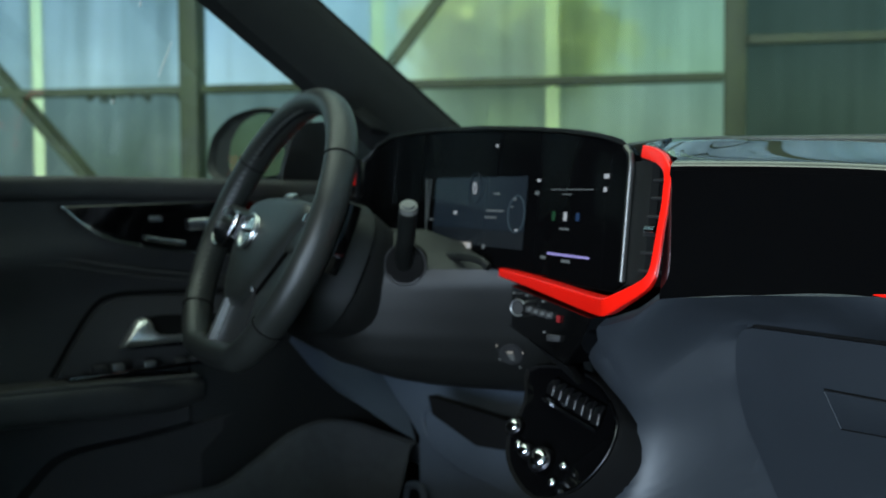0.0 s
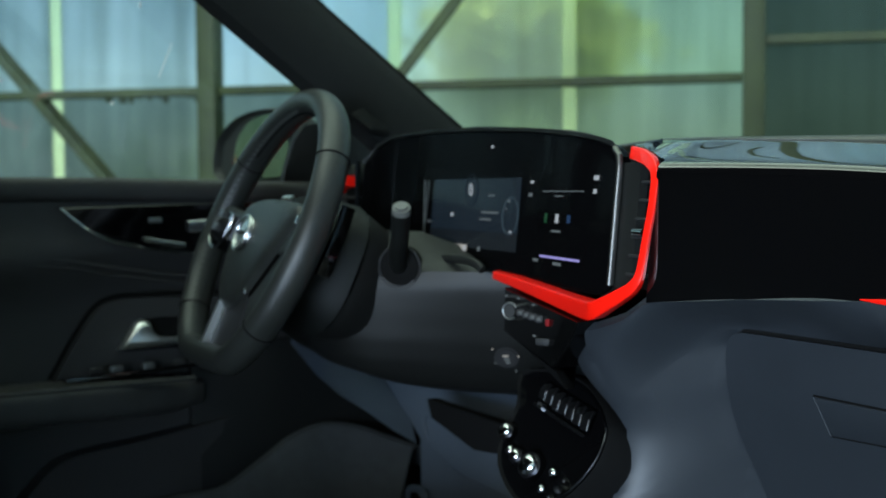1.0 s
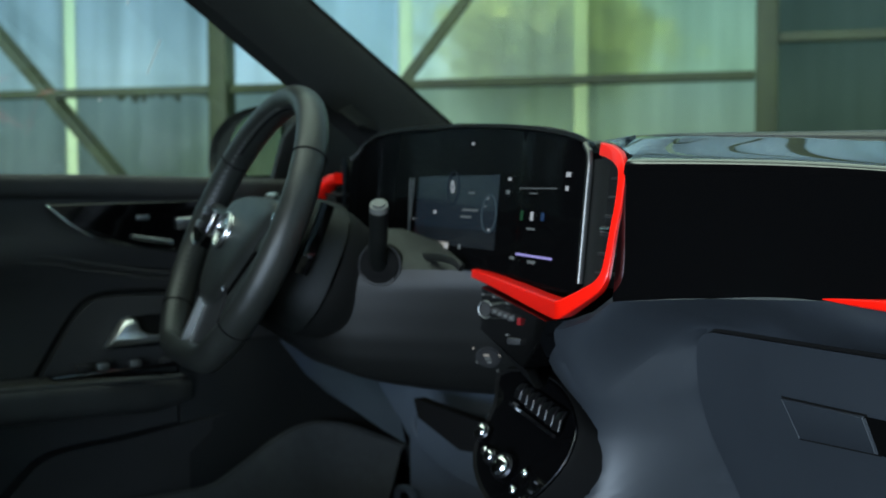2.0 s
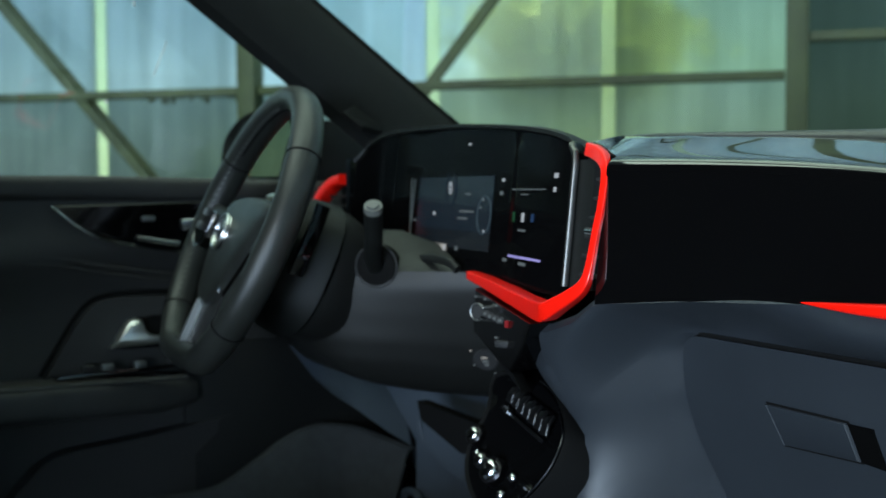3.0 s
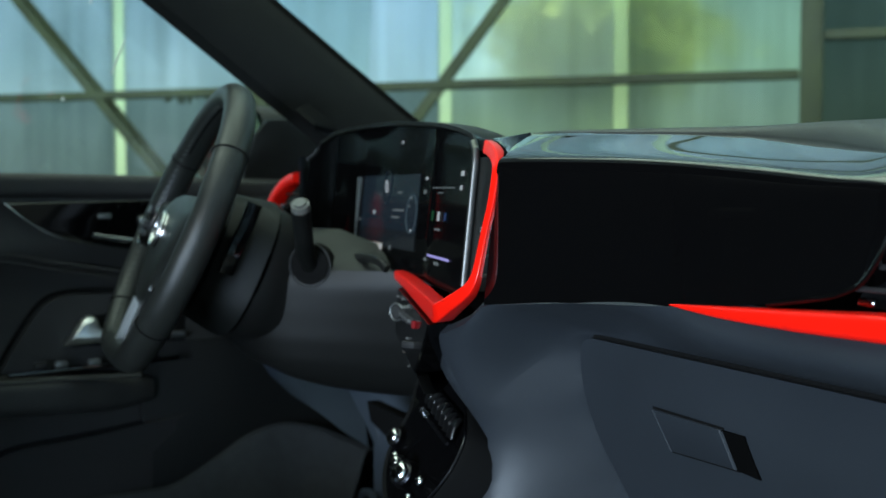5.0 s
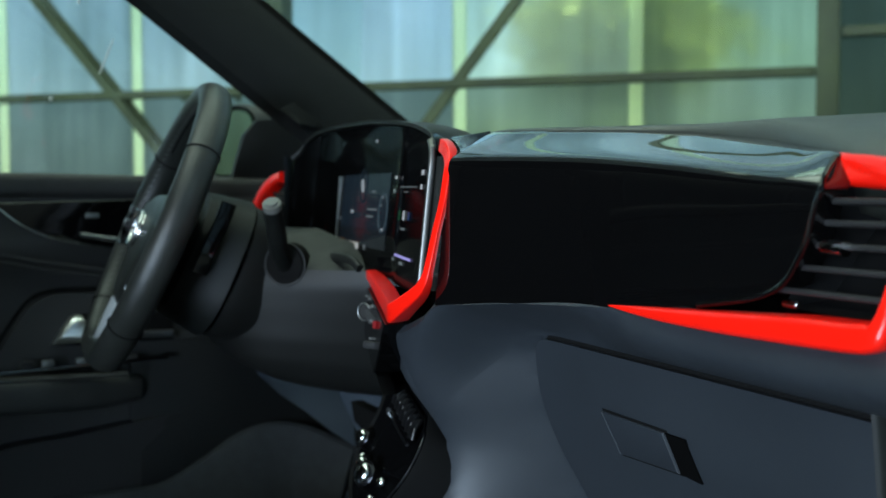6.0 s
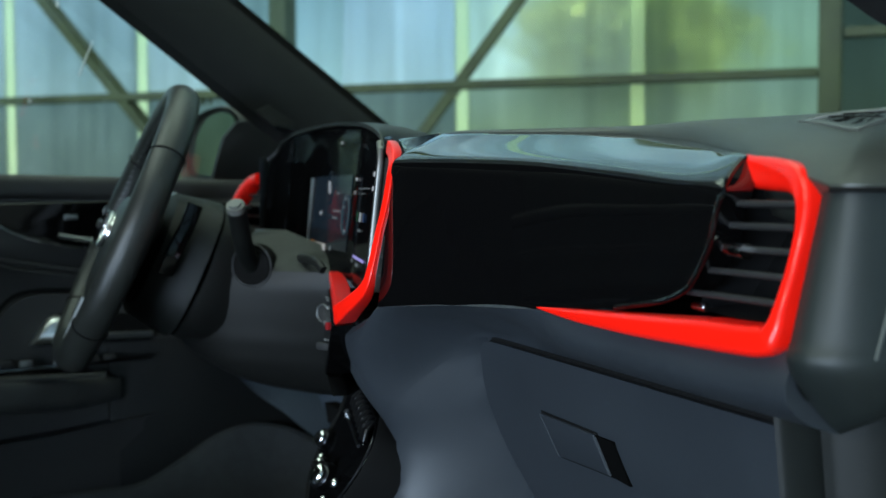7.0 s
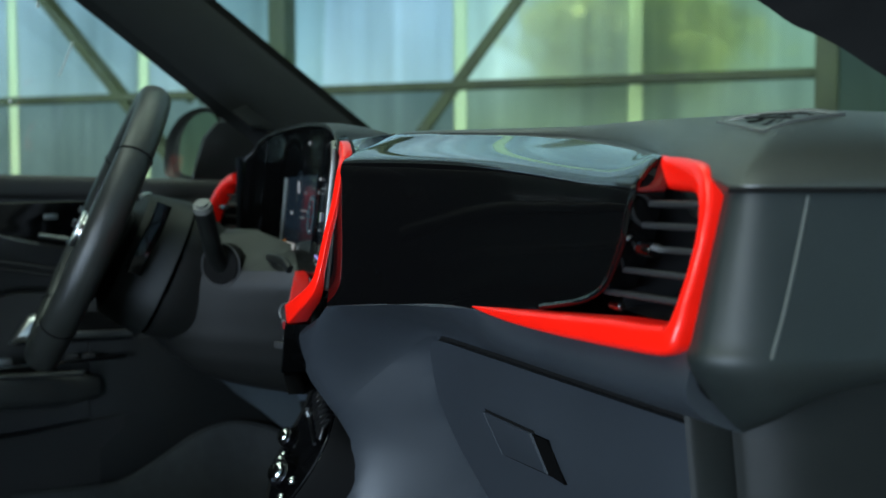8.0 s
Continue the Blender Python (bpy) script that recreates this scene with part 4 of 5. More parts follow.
part("upper_trim", loft([[on_clim(-0.075, 0.876, -0.004), on_clim(0.0, 0.866, -0.004), on_clim(0.088, 0.856, -0.004), on_clim(0.105, 0.842, -0.012), Vector((-0.03, 0.058, 0.846)), Vector((-0.085, 0.07, 0.858))], [on_clim(-0.075, 0.876, -0.02), on_clim(0.0, 0.866, -0.02), on_clim(0.088, 0.856, -0.02), on_clim(0.105, 0.842, -0.03), Vector((-0.03, 0.09, 0.84)), Vector((-0.085, 0.11, 0.85))]]), SEAM, clim)
c = on_clim(-0.042, 0.899)
CB = Matrix((Vector((0.94, 0.34, 0)), Vector((0, 0, 1)), CN)).transposed().to_4x4()
part("dial", cyl(c, c + CN * 0.005, 0.0092, 0.0085, 28, 0.002), DARK, clim)
part("dial_ring", sweep([c + CN * 0.005 + CB.to_3x3() @ Vector((math.cos(t) * 0.0088, math.sin(t) * 0.0088, 0)) for t in spaced(0, 6.087, 32)], ring(0.0009, 8), CN, True), SILVER, clim, "thin silver dial ring")
for x, z, w in ((-0.012, 0.9005, 0.011), (0.006, 0.9, 0.011), (0.024, 0.900, 0.011), (0.042, 0.9, 0.011), (0.063, 0.899, 0.0040)):
    part("button", box((w, 0.007, 0.004), Matrix.Translation(on_clim(x, z, 0.001)) @ CB, 0.001), GL_RED if w < 0.006 else DARK, clim, "glowing red button" if w < 0.006 else "")
for x, z in ((-0.012, 0.9005), (0.006, 0.9), (0.024, 0.9), (0.042, 0.9)):
    part("lit_mark", box((0.004, 0.003, 0.001), Matrix.Translation(on_clim(x, z, 0.004)) @ CB), GL_DIM, clim)
part("lower_tab", box((0.020, 0.007, 0.006), Matrix.Translation(on_clim(0.062, 0.880, 0.002)) @ CB, 0.002), DARK, clim)
for x, z in ((-0.063, 0.913), (-0.025, 0.914), (0.02, 0.912), (0.03, 0.882)):
    part("lit_mark", box((0.003, 0.002, 0.001), Matrix.Translation(on_clim(x, z, 0.001)) @ CB), GL_DIM, clim)

stack = thing("centre_stack", "gloss black centre stack with ribbed shelf and dark knobs", "centre console")


def on_stack(x, z, lift=0.0):
    return Vector((x, 0.020 - 0.25 * x + 0.62 * (z - 0.797), z)) + Vector((0.2, -0.82, 0.5)) * lift


so = [(-0.086, 0.824), (-0.021, 0.836), (0.047, 0.835), (0.095, 0.823), (0.124, 0.809), (0.136, 0.797), (0.138, 0.775), (0.123, 0.750), (0.099, 0.732), (0.038, 0.714), (-0.028, 0.727), (-0.062, 0.752), (-0.062, 0.793)]
rimq = [on_stack(v.x, v.y) for v in smooth_path([(a, b, 0) for a, b in so], 3, True)]
cen = on_stack(0.03, 0.78)
part("body", loft([[p + Vector((0, 0.05, -0.02)) for p in rimq], [p + Vector((0, 0.004, 0)) for p in rimq], [p.lerp(cen, 0.03) + Vector((0, -0.003, 0.001)) for p in rimq], [p.lerp(cen, 0.07) + Vector((0, 0.001, 0)) for p in rimq], [p.lerp(cen, 0.10) + Vector((0, 0.025, 0)) for p in rimq]]), SEAM, stack)
part("face_plate", loft([[p.lerp(cen, 0.07) + Vector((0, 0.006, 0)) for p in rimq], [p.lerp(cen, 0.08) + Vector((0, -0.001, 0)) for p in rimq], [p.lerp(cen, 0.16) + Vector((0, 0.004, 0)) for p in rimq]]), SCREEN, stack, "gloss black face plate")
part("shelf", solid_sheet([[on_stack(-0.02 + 0.112 * a, 0.823 - 0.010 * a - 0.022 * b, 0.004 * math.sin(3.1 * b)) for a in spaced(0, 1, 12)] for b in spaced(0, 1, 6)], 0.004, (0, 1, 0)), SCREEN, stack)
for k in range(7):
    a = k / 6
    part("key", sweep([on_stack(-0.012 + 0.10 * a, 0.8195 - 0.010 * a, 0.003), on_stack(-0.011 + 0.101 * a, 0.813 - 0.011 * a, 0.0065), on_stack(-0.012 + 0.102 * a, 0.806 - 0.012 * a, 0.0035)], round_rect(0.0115, 0.004, 0.0017, 3), (0, -1, 0.4)), KEYM, stack, "small dark toggle key")
part("shelf_lip", sweep([on_stack(-0.02, 0.799, 0.006), on_stack(0.095, 0.789, 0.006)], round_rect(0.003, 0.003, 0.001, 2), (0, -1, 0.4)), KNOB, stack)
part("chrome_tab", sweep([on_stack(-0.006, 0.799, 0.008), on_stack(0.006, 0.798, 0.008)], ring(0.0036, 12), (0, -1, 0)), POLISH, stack, "small chrome tab")
for x, z, r in ((-0.052, 0.766, 0.011), (-0.032, 0.752, 0.006), (-0.012, 0.750, 0.009), (0.028, 0.748, 0.015), (0.066, 0.752, 0.005), (0.058, 0.735, 0.005)):
    p, ax = on_stack(x, z), Vector((0.25, -0.85, 0.45)).normalized()
    knob = part("knob", cyl(p - ax * 0.002, p + ax * r * 0.95, r, r * 0.86, 26, r * 0.18) if r > 0.008 else dome(p, ax, r, r), POLISH if r < 0.007 else KNOB, stack, "short dark chrome knob")
    if r > 0.008:
        part("knob_cap", dome(p + ax * r * 0.94, ax, r * 0.70, r * 0.34), POLISH, knob, "polished chrome cap")
part("stack_edge", sweep([p.lerp(cen, 0.05) + Vector((0, -0.004, 0.002)) for p in rimq[10:26]], ring(0.0010, 8), (0.2, -0.82, 0.5)), KNOB, stack, "thin dark chrome edge")

start = thing("start_button", "dark starter button with small lit marks", "button")
c = Vector((-0.1695, 0.1035, 0.827))
part("cap", cyl(c, c + Vector((0.61, -0.64, -0.46)) * 0.004, 0.016, 0.0155, 28, 0.002), DARK, start)
for dx, dz, w in ((0, 0.004, 0.012), (0, -0.001, 0.012), (0, -0.006, 0.009), (-0.013, 0.014, 0.003), (-0.016, -0.007, 0.003), (0.016, 0.004, 0.003), (0.006, -0.018, 0.003)):
    part("lit_mark", box((w * 0.6, 0.0015, 0.0018), Matrix.Translation(c + Vector((0.0030 + dx * 0.72, -0.0034 + dx * 0.66 + dz * -0.4, dz * 0.85 - 0.002))) @ pose(0, 0, 0, 0, 0, 45)), GL_PALE if dz in (0.004, 0.014) else GL_DIM, start)

# ---- driver side lower dash and footwell ----
def knee_y(x, z):
    """Bulge round the column, sweeping forward towards the centre stack."""
    a = x + 0.285
    mid = -0.050 + (0.98 * (math.sqrt(a * a + 0.0009) + a - 0.03) / 2 * 1.0 if x > -0.4 else 0.0) + 0.5 * max(0.0, -0.42 - x) ** 1.5
    edge = lerp_at(z, [(0.755, 0.105), (0.765, 0.070), (0.775, 0.050), (0.79, 0.031), (0.81, 0.015), (0.84, 0.004), (0.88, 0.0), (0.912, 0.0), (0.932, 0.010), (0.945, 0.03), (0.955, 0.08)])[0]
    t = max(0.0, min(1.0, (x + 0.32) / 0.16))
    return mid + edge + 0.45 * t * t * (3 - 2 * t) * max(0.0, 0.93 - z)


def knee_z(x, z):
    f = max(0.0, (0.90 - z) / 0.145)
    rise = 0.022 * max(0.0, min(1.0, (-0.225 - x) / 0.05)) * max(0.0, min(1.0, (z - 0.895) / 0.05))
    return z + rise + f * (0.030 - 0.17 * (x + 0.33) if x > -0.33 else 0.030 + 0.05 * (-0.33 - x))


part("knee_panel", solid_sheet([[(x, knee_y(x, z), knee_z(x, z)) for x in spaced(-0.69, -0.132, 44)] for z in spaced(0.755, 0.955, 26)], 0.012, (0.3, 1, 0)), SOFT, dash)
part("stack_core", box((0.20, 0.30, 0.42), pose(0.02, 0.30, 0.70), 0.01), SEAM, dash)

foot_t = thing("footwell_lining", "dark carpeted driver footwell with grey side trim", "footwell", kind="structure")
kick = [(-0.680, 0.078, 0.790), (-0.668, 0.126, 0.775), (-0.640, 0.212, 0.735), (-0.519, 0.204, 0.645), (-0.538, 0.176, 0.665), (-0.571, 0.147, 0.693), (-0.597, 0.114, 0.719), (-0.618, 0.090, 0.746)]
part("side_trim", loft([[Vector(p) for p in kick], [Vector(p) + Vector((-0.03, 0.01, 0.03)) for p in kick]]), FOOTTRIM, foot_t)
# arched cover with a rolled crest over the foot rest
crest = smooth_path([(-0.665, -0.20, 0.586), (-0.665, -0.095, 0.585), (-0.665, -0.041, 0.589), (-0.665, 0.015, 0.617), (-0.665, 0.073, 0.650), (-0.666, 0.128, 0.662), (-0.648, 0.172, 0.656), (-0.602, 0.197, 0.645), (-0.541, 0.214, 0.637)], 5)
rows_c = []
for out, dz in ((-0.05, -0.05), (-0.02, -0.006), (-0.006, 0.0), (0.004, -0.003), (0.011, -0.014), (0.014, -0.024), (0.05, -0.12), (0.09, -0.25)):
    row = []
    for k, p in enumerate(crest):
        t = (crest[min(k + 1, len(crest) - 1)] - crest[max(k - 1, 0)]).to_2d().normalized()
        row.append(Vector((p.x + t.y * out, p.y - t.x * out, max(0.38, p.z + dz))))
    rows_c.append(row)
part("arch_cover", solid_sheet(rows_c, 0.008, (-0.2, 0.5, -0.3)), CARPET, foot_t)
# dark box laid over the door stands in for the unlit gap there
part("post_shade_panel", box((0.012, 0.43, 0.40), pose(-0.690, 0.130, 0.60), 0.004), SOFT, foot_t, "dark panel standing in for the unlit gap beside the dashboard")
part("toe_board", solid_sheet([[(x, 0.33 + 0.25 * f, 0.40 + 0.42 * f) for x in spaced(-0.72, -0.1, 5)] for f in spaced(0, 1, 6)], 0.02, (0, 1, -0.3)), CARPET, foot_t)
part("corner_trim", loft([[Vector((x, y + dy, z)) for x, y, z in ((-0.625, 0.205, 0.745), (-0.527, 0.217, 0.650), (-0.522, 0.214, 0.50), (-0.30, 0.285, 0.50), (-0.30, 0.285, 0.74))] for dy in (0.0, 0.02)]), FOOTTRIM, foot_t)
part("trim_ridge", sweep(smooth_path([(-0.497, 0.226, 0.699), (-0.516, 0.219, 0.686), (-0.517, 0.219, 0.667), (-0.499, 0.223, 0.640), (-0.453, 0.236, 0.612), (-0.400, 0.252, 0.596), (-0.330, 0.274, 0.578)], 5), ring(0.0035, 8), (0.3, -0.95, 0.05)), FOOTTRIM, foot_t)
part("swept_trim", loft([[Vector((x, y + dy, z)) for x, y, z in ((-0.505, 0.214, 0.690), (-0.500, 0.214, 0.645), (-0.452, 0.226, 0.616), (-0.400, 0.242, 0.600), (-0.330, 0.264, 0.582), (-0.300, 0.27, 0.64), (-0.330, 0.262, 0.70))] for dy in (0.0, 0.012)]), FOOTTRIM, foot_t)
part("tunnel_side", solid_sheet([[(-0.10 + 0.03 * f, y, 0.38 + 0.27 * f) for y in spaced(-0.6, 0.55, 6)] for f in spaced(0, 1, 5)], 0.02, (1, 0, 0)), FOOTTRIM, foot_t)
# flat near-black plate; its colour is the shade of an open cavity
part("cavity_shade_plate", prism([(-0.41, 0.735), (-0.235, 0.727), (-0.235, 0.688), (-0.30, 0.683), (-0.40, 0.71)], Matrix(((1, 0, 0, 0), (0, 0, 1, 0.150), (0, 1, 0, 0), (0, 0, 0, 1))), 0.02, 0.003), SEAM, dash)
pedal = thing("brake_pedal", "dark rubber-faced brake pedal in the footwell", "pedal")
part("arm", sweep(smooth_path([(-0.525, 0.30, 0.72), (-0.525, 0.26, 0.62), (-0.525, 0.214, 0.54)], 4), round_rect(0.012, 0.025, 0.003, 2), (0, -1, 0)), DARK, pedal)
part("pad", sweep(smooth_path([(-0.545, 0.200, 0.49), (-0.545, 0.204, 0.560), (-0.53, 0.206, 0.574), (-0.508, 0.206, 0.573), (-0.497, 0.204, 0.558), (-0.497, 0.200, 0.49)], 5), ring(0.006, 10), (0, -1, 0)), FOOTTRIM, pedal)
part("pad_face", box((0.045, 0.008, 0.075), pose(-0.521, 0.208, 0.527, -4), 0.003), SEAM, pedal)

# ---- steering ----
C, TAU, YW = Vector((-0.3665, -0.1257, 0.977)), radians(24), radians(-7.9)
AX = Vector((math.sin(YW) * math.cos(TAU), -math.cos(YW) * math.cos(TAU), math.sin(TAU)))
RT = Vector((math.cos(YW), math.sin(YW), 0))
UP = AX.cross(RT).normalized()
UP = UP if UP.z > 0 else -UP


def wl(a, b, d=0.0):
    """A place on the wheel: a to its right, b up, d towards the driver."""
    return C + RT * a + UP * b + AX * d


col = thing("steering_column", "black plastic steering column shroud with wiper stalk", "steering column")


def squircle(n, e=0.7):
    return [(math.copysign(abs(math.cos(t)) ** e, math.cos(t)), math.copysign(abs(math.sin(t)) ** e, math.sin(t))) for t in spaced(0, 2 * math.pi * (n - 1) / n, n)]


part("shroud", loft([[wl(a * w, b * h - 0.012, -d) for a, b in squircle(36)] for d, w, h in ((0.03, 0.062, 0.060), (0.04, 0.092, 0.078), (0.078, 0.110, 0.086), (0.092, 0.113, 0.088))]), LOWP, col)
part("shroud_gap", loft([[wl(a * w, b * h - 0.012, -d) for a, b in squircle(36)] for d, w, h in ((0.090, 0.106, 0.081), (0.098, 0.106, 0.081))]), VOID, col)
part("collar", loft([[wl(a * w, b * h - 0.012, -d) for a, b in squircle(36)] for d, w, h in ((0.0955, 0.100, 0.078), (0.0965, 0.106, 0.084), (0.108, 0.105, 0.084), (0.125, 0.098, 0.080), (0.2, 0.070, 0.060))]), SOFT, col)
stalk = part("stalk", sweep(smooth_path([(-0.240, -0.004, 0.937), (-0.226, -0.016, 0.950), (-0.2033, -0.0275, 0.9703), (-0.188, -0.036, 0.990), (-0.1755, -0.0426, 1.0045)], 5), ring(0.0108, 18), (0, -1, 0)), LOWP, col)
part("stalk_cap", cyl((-0.1775, -0.0412, 1.0010), (-0.1705, -0.0460, 1.0110), 0.0112, 0.0100, 22, 0.003), CAP, stalk, "grey stalk end cap")
part("stalk_socket", cyl((-0.250, 0.008, 0.9366), (-0.2350, -0.0077, 0.9366), 0.0255, 0.0245, 32, 0.002), SEAM, col, "dark round socket")
part("socket_ring", sweep([Vector((-0.2360, -0.0067, 0.9366)) + Vector((0.71 * 0.0252 * math.cos(t), 0.70 * 0.0252 * math.cos(t), 0.0252 * math.sin(t))) for t in spaced(0, 2 * math.pi * 35 / 36, 36)], ring(0.0012, 8), (0.70, -0.71, 0), True), DARK, col)
part("stalk", sweep(smooth_path([wl(-0.05, 0.0, -0.06), wl(-0.11, 0.02, -0.058), wl(-0.155, 0.035, -0.055)], 4), ring(0.011, 14), UP), DARK, col)

part("column_button", box((0.016, 0.012, 0.010), Matrix.Translation((-0.4367, -0.0495, 1.0160)) @ pose(0, 0, 0, 20, 0, 20), 0.003), SATIN, col, "small bright button on the column")

wheel = thing("steering_wheel", "black leather steering wheel with chrome spoke trim", "steering wheel")
R = 0.175


def rim_pt(t):
    r = R
    if math.sin(t) < -0.90:
        r = R * (0.90 / -math.sin(t)) ** 0.8
    return wl(math.cos(t) * r, math.sin(t) * r)


rim = part("rim", sweep([rim_pt(2 * math.pi * i / 96) for i in range(96)], ring(0.0165, 20, 0.98, 1.18), AX, True), LEATHER, wheel, "black leather wheel rim")
for t in (radians(32), radians(148), radians(-40), radians(220)):
    d = rim_pt(t + 0.01) - rim_pt(t - 0.01)
    sd = d.normalized().cross(AX).normalized()
    part("stitch_seam", sweep([rim_pt(t) + sd * a * 1.0 + AX * b for a, b in ring(0.0176, 24, 0.96, 1.14)], ring(0.0009, 6), d, True), SEAM, rim)
part("stitching", sweep([rim_pt(t) - (rim_pt(t) - C).normalized() * 0.0158 + AX * 0.004 for t in spaced(radians(40), radians(140), 60)], ring(0.0013, 6), AX), SEAM, rim)
stitches = []
for k in range(54):
    t = radians(96 + 164 * k / 53)
    p = rim_pt(t)
    inn = (C - p).normalized()
    q = p + inn * 0.0148 + AX * 0.0085
    d = (rim_pt(t + 0.012) - rim_pt(t - 0.012)).normalized()
    stitches.append(cyl(q - d * 0.0016 - AX * 0.0012, q + d * 0.0016 + AX * 0.0016, 0.0008, None, 6))
part("rim_stitches", join(stitches), RIMG, rim, "row of grey thread stitches")
hubo = [(-0.060, 0.018), (-0.046, 0.034), (0.0, 0.042), (0.07, 0.042), (0.124, 0.036), (0.139, 0.024), (0.132, 0.010), (0.094, -0.032), (0.058, -0.077), (0.036, -0.095), (0.004, -0.101), (-0.030, -0.092), (-0.052, -0.060), (-0.070, -0.012)]
hb = [v for v in smooth_path([(a, b, 0) for a, b in hubo], 4, True)]
hub = part("hub", loft([[wl(v.x * s, v.y * s, d) for v in hb] for s, d in ((0.8, -0.03), (0.95, -0.022), (1.0, -0.014), (1.0, -0.001), (0.985, 0.005), (0.95, 0.009), (0.89, 0.0118), (0.80, 0.0136), (0.65, 0.0146), (0.4, 0.0152), (0.15, 0.0154))]), LEATHER, wheel, "leather-grained airbag cover")
for a, b, w in ((0.137, 0.017, 0.010), (0.0585, -0.0755, 0.006)):
    part("insert_tab", box((0.005, w, 0.004), Matrix.Translation(wl(a, b, 0.0080)) @ Matrix((RT, UP, AX)).transposed().to_4x4(), 0.001), CHROME, hub, "small chrome tab")
part("emblem", cyl(wl(-0.004, -0.0077, 0.0135), wl(-0.004, -0.0077, 0.0190), 0.0235, 0.0215, 32, 0.002), CHROME, hub, "round chrome emblem")
part("emblem_ring", sweep([wl(-0.004 + 0.0215 * math.cos(t), -0.0077 + 0.0215 * math.sin(t), 0.0195) for t in spaced(0, 2 * math.pi * 35 / 36, 36)], ring(0.0022, 8), AX, True), SATIN, hub)
part("emblem_bar", sweep([wl(-0.021, -0.0077, 0.0205), wl(0.013, -0.0077, 0.0205)], round_rect(0.004, 0.003, 0.001, 2), AX), DARK, hub)
fork = [(-0.016, -0.070), (0.060, -0.070), (0.070, -0.110), (0.078, -0.150), (-0.020, -0.156), (-0.018, -0.110)]
part("lower_cover", loft([[wl(a, b, d) for a, b in fork] for d in (-0.010, 0.004)]), DARK, wheel, "dark plastic cover on the lower spoke")
part("spoke_trim", loft([[wl(a, b, d) for a, b in ((-0.006, -0.094), (-0.010, -0.093), (-0.018, -0.152), (-0.008, -0.152))] for d in (0.002, 0.0125)]), SATIN, wheel, "bright satin chrome spoke trim")
web = [(0.139, 0.024), (0.163, 0.020), (0.161, -0.040), (0.136, -0.092), (0.098, -0.128), (0.066, -0.120), (0.056, -0.080), (0.094, -0.034), (0.132, 0.008)]
part("spoke_web", loft([[wl(a, b, d) for a, b in web] for d in (-0.012, 0.001)]), LEATHER, wheel, "leather-covered right spoke")
part("hub_gap", sweep([wl(0.141, 0.015, 0.002), wl(0.098, -0.033, 0.002), wl(0.061, -0.078, 0.002)], round_rect(0.006, 0.003, 0.001, 2), AX), VOID, wheel, "dark gap beside the airbag cover")
part("shift_paddle", sweep(smooth_path([(-0.250, -0.068, 1.008), (-0.248, -0.078, 0.985), (-0.244, -0.096, 0.953), (-0.250, -0.104, 0.930)], 4), round_rect(0.018, 0.006, 0.0025, 3), RT), PIANO, wheel, "black shift paddle behind the rim")
for sx in (-1, 1):
    sp_ = part("spoke", sweep(smooth_path([wl(sx * 0.04, -0.006, -0.006), wl(sx * 0.09, -0.002, -0.004), wl(sx * 0.13, 0.004, -0.004), wl(sx * 0.168, 0.008, -0.002)], 5), round_rect(0.054, 0.018, 0.007, 3), AX), LEATHER, wheel)
    pad = [(sx * 0.056, 0.021), (sx * 0.084, 0.022), (sx * 0.106, 0.018), (sx * 0.129, -0.006), (sx * 0.108, -0.022), (sx * 0.082, -0.024), (sx * 0.062, -0.010)]
    if sx > 0:
        continue
    part("switch_pad", loft([[wl(a, b - 0.008, 0.002) for a, b in pad], [wl(a, b - 0.008, 0.0205) for a, b in pad], [wl(a * 0.97 + sx * 0.003, b * 0.9 - 0.008, 0.0225) for a, b in pad]]), GLOSS, sp_, "gloss black switch pad")
    part("switch_edge", sweep([wl(v.x, v.y - 0.008, 0.0210) for v in smooth_path([(a, b, 0) for a, b in pad], 3, True)], ring(0.0014, 6), AX, True), CHROME, sp_, "chrome switch edge")
    for k, (a, b) in enumerate(((0.086, 0.0225), (0.104, 0.0225), (0.095, 0.002), (0.112, 0.004))):
        part("switch", box((0.011, 0.009, 0.004), Matrix.Translation(wl(sx * a, b - 0.008, 0.0235)) @ Matrix((RT, UP, AX)).transposed().to_4x4(), 0.001), SILVER if k % 2 else DARK, sp_)


# ---- driver door ----
door = thing("car_door", "closed black driver door with gloss trim strip and armrest", "car door")


def door_x(z):
    return -0.700 + 0.012 * math.exp(-((z - 0.93) / 0.03) ** 2) - 0.010 * math.exp(-((z - 0.84) / 0.05) ** 2)


part("panel", solid_sheet([[(door_x(z - 0.13 * (y + 0.35) * (1 if z > 0.86 else 0)), y, z) for y in spaced(-0.95, 0.34, 16)] for z in spaced(0.42, 1.02, 40)], 0.05, (-1, 0, 0)), DOORP, door)
part("belt_rail", sweep([(-0.715, -0.95, 1.032), (-0.715, -0.2, 1.030), (-0.715, 0.34, 1.018)], round_rect(0.044, 0.036, 0.012, 4), (0, 0, 1)), DOORP, door)
strip = [(-0.272, 1.007), (-0.235, 0.977), (-0.195, 0.957), (-0.13, 0.944), (-0.05, 0.933), (0.1, 0.920), (0.27, 0.912), (0.27, 0.998), (0.0, 1.010)]
DM = Matrix(((0, 0, 1, -0.702), (1, 0, 0, 0), (0, 1, 0, 0), (0, 0, 0, 1)))
part("trim_strip", prism(strip, DM, 0.014, 0.003), PIANO, door, "gloss black door trim strip")
